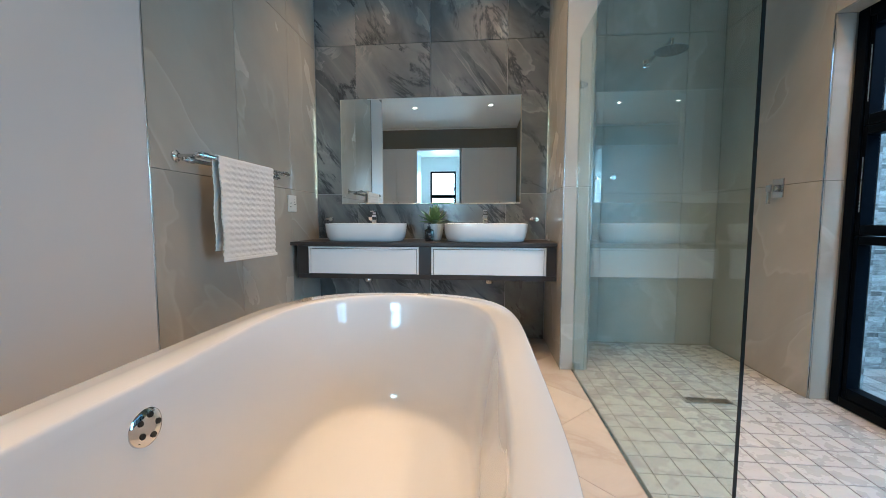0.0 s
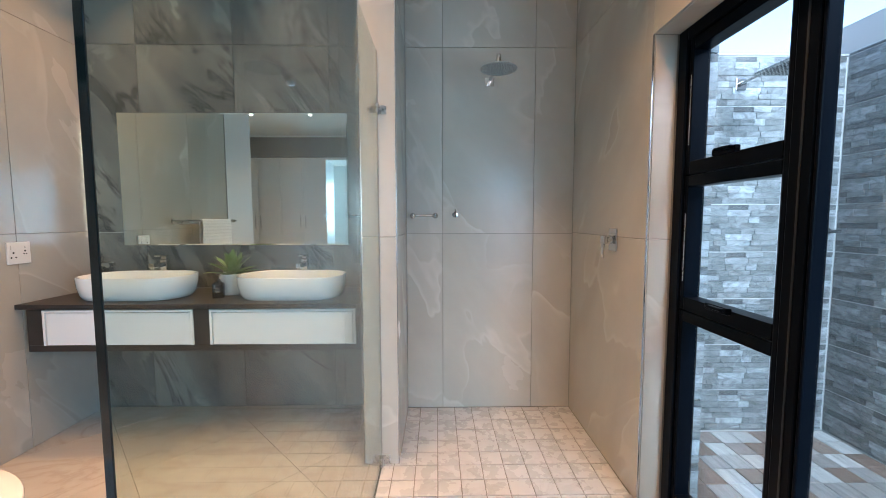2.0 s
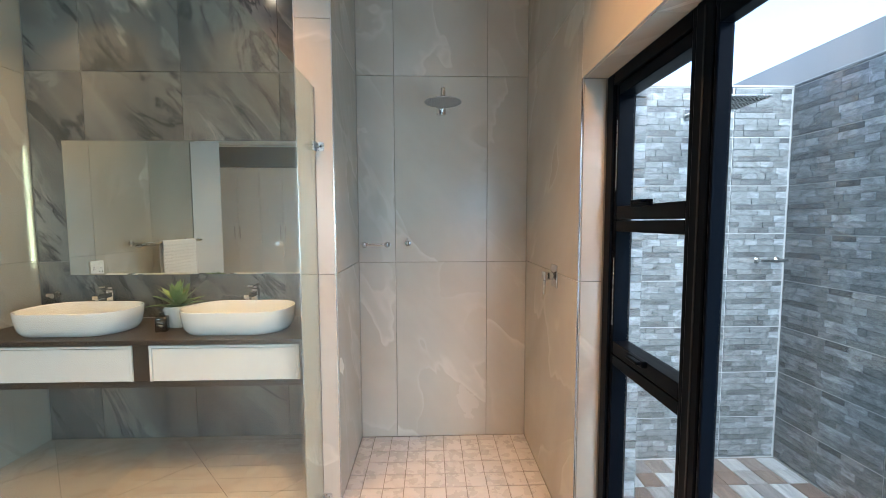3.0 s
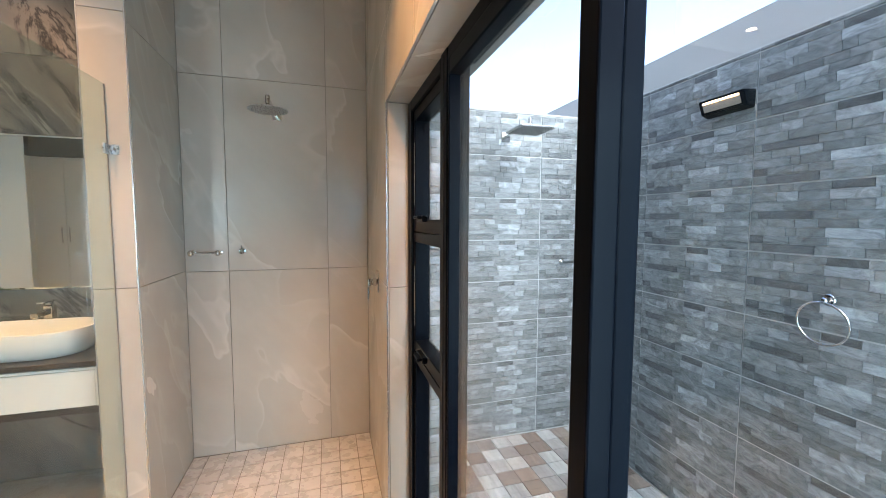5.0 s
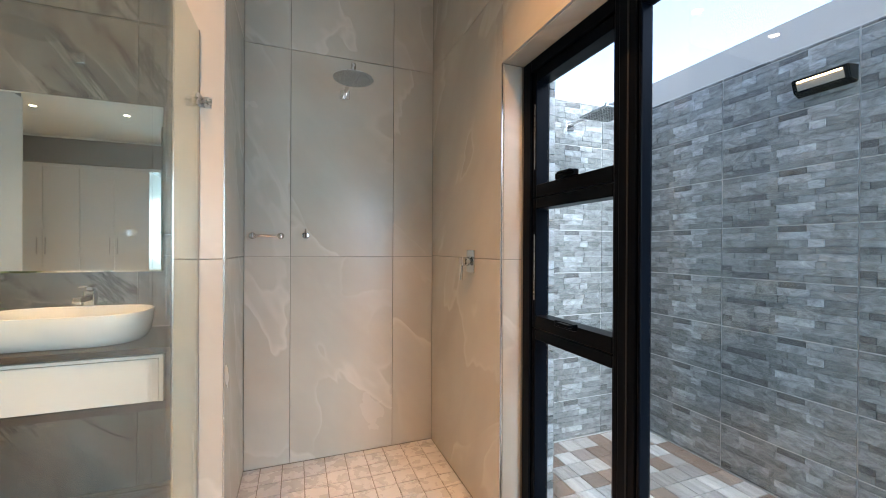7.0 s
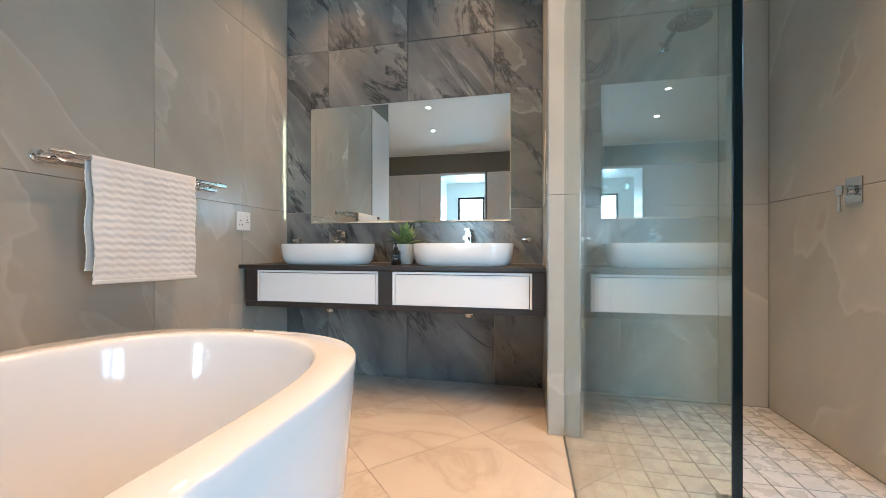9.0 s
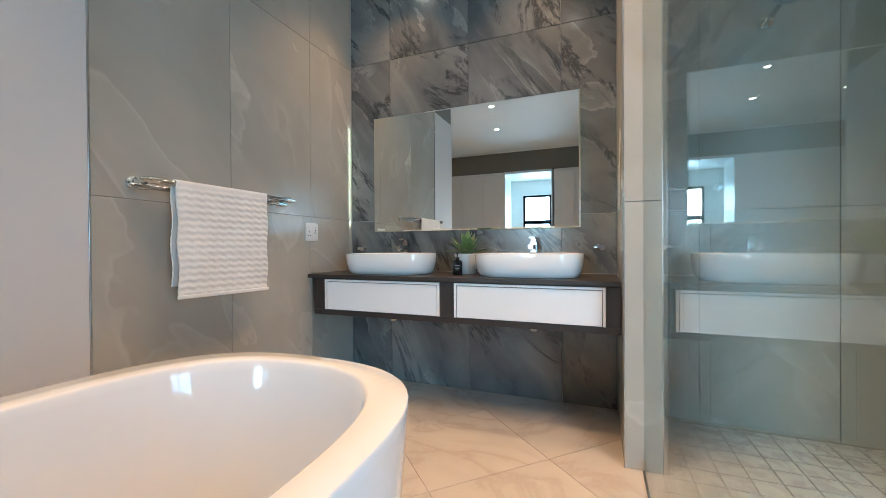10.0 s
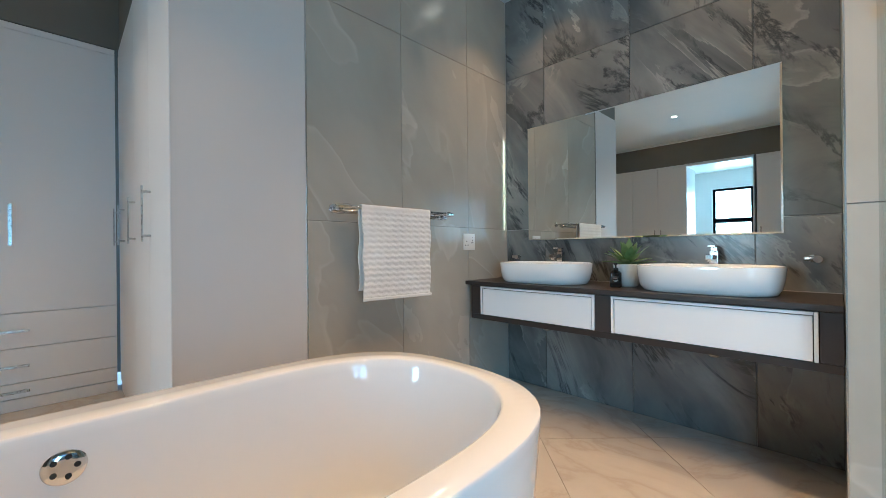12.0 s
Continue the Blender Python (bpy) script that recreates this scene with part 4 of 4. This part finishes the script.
wardrobe(pose(X_LEFT - 0.012 - 1.98, 0.945, 0), (0.30, 0.56, 0.56, 0.56), "white wardrobe with tall doors and steel bar handles", left=True)
wardrobe(pose(X_CLOSET + 0.002, -0.275, 0, 0, 0, 90), (0.60, 0.60), "white wardrobe with two tall doors over three wide drawers", (0.083, 0.187, 0.424, 0.661))
wardrobe(pose(X_CLOSET + 0.002, -2.60, 0, 0, 0, 90), (0.58, 0.58, 0.58, 0.58), "white wardrobe with tall plain doors")
wardrobe(pose(PX0 - 0.001, Y_CLOSET, 0, 0, 0, 180), (0.48, 0.48, 0.48, 0.46), "white wardrobe with tall plain doors beside the passage")
wardrobe(pose(0.775, Y_CLOSET, 0, 0, 0, 180), (0.42, 0.42, 0.41), "white wardrobe with tall doors between passage and wall")
doorway = structure(new("doorway"), "white lined opening through the wardrobes", "doorway")
part("lining_side", box(PX0, PX0 + 0.02, Y_CLOSET - 0.6, Y_CLOSET + 0.02, 0, 2.57), LACQUER, doorway)
part("lining_side", box(PX1 - 0.02, PX1, Y_CLOSET - 0.6, Y_CLOSET + 0.02, 0, 2.57), LACQUER, doorway)
part("lining_top", box(PX0, PX1, Y_CLOSET - 0.6, Y_CLOSET + 0.02, 2.571, 2.62), LACQUER, doorway)
end_panel = thing("wardrobe_end_panel", (X_LEFT, 0.94, 0), "smooth pale grey end panel of the wardrobe", "panel")
part("board", box(-0.011, 0.004, 0.0, Y_PANEL - 0.94 - 0.008, 0.0, 2.62, 0.001), PANEL, end_panel)
part("edge_trim", box(-0.011, 0.006, -0.004, -0.0005, 0.0, 2.62, 0.001), LACQUER, end_panel)
structure(part("trim_tile_edge", box(X_LEFT - 0.02, X_LEFT + 0.007, Y_PANEL - 0.0075, Y_PANEL - 0.0005, 0.0, Z_CEIL, 0.001), ALU), "aluminium tile edge trim", "trim")
wall_over_panel = wall("wall_over_panel", X_LEFT - 0.012, X_LEFT + 0.002, 0.955, Y_PANEL - 0.008, 2.621, Z_CEIL, OLIVE, "olive grey paint above the end panel")
for name, x, y in (("trim_pier", X_PIER0 - 0.0015, Y_PIER - 0.0015), ("trim_pier", X_PIER1 - 0.0035, Y_PIER - 0.0015), ("trim_opening", X_RIGHT - 0.0015, Y_OPEN - 0.0015)):
    structure(part(name, box(x, x + 0.005, y, y + 0.005, 0.0, Z_CEIL if "pier" in name else Z_OPEN), ALU), "thin aluminium corner trim", "trim")

# ---- ceiling lights ----
for x, y, watts in DOWNLIGHTS:
    cl = thing("ceiling_light", (x, y, Z_CEIL), "round recessed white ceiling downlight", "downlight", "recessed ceiling lights")
    part("ring", lathe([(0.036, -0.004), (0.046, -0.004), (0.048, -0.001), (0.046, 0.0), (0.036, 0.0)], 28), CEILING, cl)
    part("lens", lathe([(0, -0.0015), (0.0355, -0.0015), (0.0355, -0.0003), (0, -0.0003)], 24), DIFFUSER, cl, "glowing frosted lens")
    la = bpy.data.lights.new("downlight", "AREA")
    la.energy, la.size, la.color, la.shape, la.spread = watts, 0.06, LAMP_COLOUR, "DISK", radians(94)
    lo = new("downlight", la)
    lo.location = (x, y, Z_CEIL - 0.006)


# ---- tiles ----
def tile_mesh(cache, w, h, mat, t=0.008, bevel=0.0012):
    """A tile lying in x, y with its face at z = 0."""
    key = (round(w, 4), round(h, 4), mat.name)
    if key not in cache:
        bm = bmesh.new()
        top = [bm.verts.new(p) for p in ((bevel, bevel, 0), (w - bevel, bevel, 0), (w - bevel, h - bevel, 0), (bevel, h - bevel, 0))]
        mid = [bm.verts.new(p) for p in ((0, 0, -bevel), (w, 0, -bevel), (w, h, -bevel), (0, h, -bevel))]
        low = [bm.verts.new(p) for p in ((0, 0, -t), (w, 0, -t), (w, h, -t), (0, h, -t))]
        join_rings(bm, [low, mid, top], True)
        cache[key] = mesh_of("tile", bm, mat)
    return cache[key]


CACHE = {}


def clad(parent, origin, u, v, us, vs, mat, gap=0.003, name="tile"):
    """Tiles between the joints us and vs of a plane that u and v span; the faces look along u x v."""
    u, v, o = Vector(u), Vector(v), Vector(origin)
    n = u.cross(v)
    for u0, u1 in zip(us, us[1:]):
        for v0, v1 in zip(vs, vs[1:]):
            if u1 - u0 < 0.01 or v1 - v0 < 0.01:
                continue
            ob = new(name, tile_mesh(CACHE, u1 - u0 - gap, v1 - v0 - gap, mat))
            p = o + u * (u0 + gap / 2) + v * (v0 + gap / 2)
            ob.matrix_world = Matrix(((u.x, v.x, n.x, p.x), (u.y, v.y, n.y, p.y), (u.z, v.z, n.z, p.z), (0, 0, 0, 1)))
            keep = ob.matrix_world.copy()
            ob.parent = parent
            ob.matrix_basis = parent.matrix_basis.inverted() @ keep


ZS = (0.0, 1.205, 2.405, Z_CEIL)
clad(wall_left, (X_LEFT, 0, 0), (0, 1, 0), (0, 0, 1), (Y_PANEL, 2.14, 2.757, Y_VANITY), (0.0, 1.218, 2.405, Z_CEIL), ONYX, 0.0025)
clad(wall_vanity, (0, Y_VANITY, 0), (1, 0, 0), (0, 0, 1), (X_LEFT, -1.08, -0.456, 0.168, X_PIER0), (0.0, 1.21, 2.43, Z_CEIL), SLATE)
clad(wall_pier, (0, Y_PIER, 0), (1, 0, 0), (0, 0, 1), (X_PIER0, X_PIER1), (0.0, 1.205, 2.44, Z_CEIL), ONYX)
clad(wall_pier, (X_PIER1, 0, 0), (0, 1, 0), (0, 0, 1), (Y_PIER + 0.009, Y_SHOWER), ZS, ONYX)
clad(wall_pier, (X_PIER0, 0, 0), (0, -1, 0), (0, 0, 1), (-Y_VANITY, -Y_PIER - 0.009), ZS, ONYX)
clad(wall_shower, (0, Y_SHOWER, 0), (1, 0, 0), (0, 0, 1), (X_PIER1, 0.911, 1.516, X_RIGHT), (0.0, 1.199, 2.40, Z_CEIL), ONYX)
clad(wall_right, (X_RIGHT, 0, 0), (0, -1, 0), (0, 0, 1), (-Y_SHOWER, -Y_OPEN), ZS, ONYX)
clad(wall_right, (0, Y_OPEN, 0), (1, 0, 0), (0, 0, 1), (X_RIGHT + 0.009, 1.884), (0.0, 1.205, Z_OPEN), ONYX)
clad(wall_lintel, (X_RIGHT, 0, 0), (0, -1, 0), (0, 0, 1), (-Y_OPEN, -1.667, -1.067, -0.467, 0.133, 0.85), (Z_OPEN, 2.405, Z_CEIL), ONYX)
clad(wall_lintel, (0, 0, Z_OPEN), (0, 1, 0), (1, 0, 0), (-0.85, -0.133, 0.467, 1.067, 1.75, Y_OPEN), (X_RIGHT + 0.009, 1.99), ONYX)

# shower mosaic
P = 0.1155
xs = [X_GLASS + 0.006] + [0.643 + P * k for k in range(11) if 0.643 + P * k < 1.88] + [1.884]
ys = [Y_GLASS] + [Y_SHOWER - 0.055 - P * k for k in range(19, -1, -1)] + [Y_SHOWER]
xs_in = [x for x in xs if x < X_RIGHT - 0.02] + [X_RIGHT]
clad(shower_floor, (0, 0, 0), (1, 0, 0), (0, 1, 0), [X_PIER1] + [x for x in xs_in if x > X_PIER1 + 0.02], [y for y in ys if y > Y_PIER], MOSAIC, 0.005)
clad(shower_floor, (0, 0, 0), (1, 0, 0), (0, 1, 0), xs_in, [y for y in ys if Y_OPEN - 0.02 < y < Y_PIER + 0.0] + [min(y for y in ys if y > Y_PIER)], MOSAIC, 0.005)
clad(shower_floor, (0, 0, 0), (1, 0, 0), (0, 1, 0), xs, [y for y in ys if y < Y_OPEN - 0.02] + [min(y for y in ys if y > Y_OPEN - 0.02)], MOSAIC, 0.005)

# diagonal floor tiles, cut to the room
D, GX, GY = 0.6095, 0.165, 2.52


def cut(poly, axis, limit, sign):
    out = []
    for a, b_ in zip(poly, poly[1:] + poly[:1]):
        ia, ib = sign * (a[axis] - limit) >= 0, sign * (b_[axis] - limit) >= 0
        if ia:
            out.append(a)
        if ia != ib:
            s = (limit - a[axis]) / (b_[axis] - a[axis])
            out.append((a[0] + s * (b_[0] - a[0]), a[1] + s * (b_[1] - a[1])))
    return out


H = math.sqrt(0.5)
for x0, x1, y0, y1 in ((X_CLOSET, X_GLASS - 0.009, -4.2, Y_VANITY), (X_GLASS - 0.009, 1.884, -1.5, Y_GLASS - 0.003)):
    for i in range(-14, 15):
        for j in range(-14, 15):
            g_ = 0.0013
            c = [(i * D + g_, j * D + g_), ((i + 1) * D - g_, j * D + g_), ((i + 1) * D - g_, (j + 1) * D - g_), (i * D + g_, (j + 1) * D - g_)]
            poly = [(GX + (a - b_) * H, GY + (a + b_) * H) for a, b_ in c]
            for axis, limit, sign in ((0, x0, 1), (0, x1, -1), (1, y0, 1), (1, y1, -1)):
                poly = cut(poly, axis, limit, sign) if len(poly) > 2 else poly
            if len(poly) < 3 or abs(sum(a[0] * b_[1] - a[1] * b_[0] for a, b_ in zip(poly, poly[1:] + poly[:1]))) < 0.004:
                continue
            bm = bmesh.new()
            lo_ = [bm.verts.new((a, b_, -0.0085)) for a, b_ in poly]
            hi_ = [bm.verts.new((a, b_, 0.0)) for a, b_ in poly]
            join_rings(bm, [lo_, hi_], True)
            part("tile", bm, FLOOR_TILE, floor)


# split-stone cladding outdoors: one pressed pattern repeats from tile to tile
# each row from the bottom: (share of the width, tone) strip by strip
TU, TV = 0.624, 0.300
ROWS = (
    ((0.10, 1), (0.31, 0), (0.25, 2), (0.34, 1)),
    ((0.10, 0), (0.16, 2), (0.22, 1), (0.24, 3), (0.28, 2)),
    ((0.24, 2), (0.22, 1), (0.28, 4), (0.26, 2)),
    ((0.12, 2), (0.30, 3), (0.20, 1), (0.14, 2), (0.24, 3)),
    ((0.06, 1), (0.33, 0), (0.35, 2), (0.26, 1)),
    ((0.22, 2), (0.26, 1), (0.21, 2), (0.11, 4), (0.20, 1)),
    ((0.30, 3), (0.17, 2), (0.24, 4), (0.29, 2)),
    ((0.18, 1), (0.30, 2), (0.20, 0), (0.18, 3), (0.14, 1)),
)
HEIGHTS = (0.040, 0.034, 0.039, 0.036, 0.034, 0.041, 0.040, 0.036)
rnd = random.Random(11)
STRIPS = []
v0 = 0.0
for h_, row in zip(HEIGHTS, ROWS):
    u0 = 0.0
    for share, tone in row:
        u1 = u0 + share * TU
        cut_in = rnd.uniform(0.25, 0.75) if share > 0.2 and tone in (1, 2, 3) and rnd.random() < 0.6 else 0.0
        for a, b_, k in ((u0, u0 + cut_in * (u1 - u0), -1), (u0 + cut_in * (u1 - u0), u1, 0)):
            if b_ - a > 0.001:
                STRIPS.append((a, b_, v0, v0 + h_, rnd.uniform(0.002, 0.0055), max(1, tone + k) if tone else 0))
        u0 = u1
    v0 += h_
TV_SUM = v0


def ledge_mesh(ua, ub, va, vb):
    key = ("ledge", round(ua, 3), round(ub, 3), round(va, 3), round(vb, 3))
    if key not in CACHE:
        verts, faces, tones = [], [], []
        for u0, u1, w0, w1, d, tone in STRIPS:
            w0, w1 = w0 * TV / TV_SUM, w1 * TV / TV_SUM
            u0, u1, w0, w1 = max(u0, ua), min(u1, ub), max(w0, va), min(w1, vb)
            if u1 - u0 < 0.004 or w1 - w0 < 0.004:
                continue
            e0, e1, f0, f1 = (0.003 if u0 <= ua + 1e-6 else 0.0), (0.003 if u1 >= ub - 1e-6 else 0.0), (0.003 if w0 <= va + 1e-6 else 0.0), (0.003 if w1 >= vb - 1e-6 else 0.0)
            a, b_, c, dd = u0 + e0 - ua, u1 - e1 - ua, w0 + f0 - va, w1 - f1 - va
            k, q = len(verts), 0.0011
            verts += [(a, c, -0.006), (b_, c, -0.006), (b_, dd, -0.006), (a, dd, -0.006), (a + q, c + q, d - 0.003), (b_ - q, c + q, d - 0.004), (b_ - q, dd - q, d - 0.001), (a + q, dd - q, d - 0.002)]
            faces += [(k + 4, k + 5, k + 6, k + 7), (k, k + 1, k + 5, k + 4), (k + 1, k + 2, k + 6, k + 5), (k + 2, k + 3, k + 7, k + 6), (k + 3, k, k + 4, k + 7)]
            tones += [tone] * 5
        me = bpy.data.meshes.new("stone_tile")
        me.from_pydata(verts, [], faces)
        for m_ in LEDGE:
            me.materials.append(m_)
        me.polygons.foreach_set("material_index", tones)
        CACHE[key] = me
    return CACHE[key]


def ledge_clad(parent, origin, u, v, ua, ub, joint_u, va, vb, joint_v):
    u, v, o = Vector(u), Vector(v), Vector(origin)
    n = u.cross(v)
    k = math.floor((ua - joint_u) / TU)
    while joint_u + k * TU < ub - 0.01:
        s0 = joint_u + k * TU
        j = math.floor((va - joint_v) / TV)
        while joint_v + j * TV < vb - 0.01:
            t0 = joint_v + j * TV
            a0, a1, c0, c1 = max(0.0, ua - s0), min(TU, ub - s0), max(0.0, va - t0), min(TV, vb - t0)
            if a1 - a0 > 0.012 and c1 - c0 > 0.012:
                ob = new("stone_tile", ledge_mesh(a0, a1, c0, c1))
                p = o + u * (s0 + a0) + v * (t0 + c0)
                ob.matrix_basis = Matrix(((u.x, v.x, n.x, p.x), (u.y, v.y, n.y, p.y), (u.z, v.z, n.z, p.z), (0, 0, 0, 1)))
                ob.parent = parent
            j += 1
        k += 1


JV = 1.685
ledge_clad(court_wall, (X_COURT, 0, 0), (0, -1, 0), (0, 0, 1), -Y_COURT, 0.9, -1.786, Z_COURT, 2.305, JV)
ledge_clad(court_end, (0, Y_COURT, 0), (1, 0, 0), (0, 0, 1), X_OUT, X_COURT - 0.01, 3.026 - TU, Z_COURT, 2.284, JV)
ledge_clad(wall_right, (0, Y_OPEN, 0), (1, 0, 0), (0, 0, 1), F1 + 0.002, X_OUT, F1 - 0.3, 0.0, Z_OPEN, JV)
ledge_clad(wall_right, (X_OUT, 0, 0), (0, 1, 0), (0, 0, 1), Y_OPEN, Y_COURT - 0.012, Y_OPEN, Z_COURT, 2.9, JV)

# court floor
Q = 0.124
cx = [X_OUT] + [X_COURT - 0.012 - Q * k for k in range(10, -1, -1)]
cy = [Y_COURT - 0.012 - Q * k for k in range(22, -1, -1)]
clad(court_floor, (0, 0, Z_COURT), (1, 0, 0), (0, 1, 0), cx, cy, PLANK, 0.005)
bm = bmesh.new()
for i in range(len(cx) - 1):
    for j in range(13):
        y1 = cy[0] - Q * j
        add_box(bm, cx[i] + 0.0025, cx[i + 1] - 0.0025, y1 - Q + 0.0025, y1 - 0.0025, Z_COURT - 0.008, Z_COURT)
tagged(part("far_tiles", bm, PLANK, court_floor), kind="stuff")
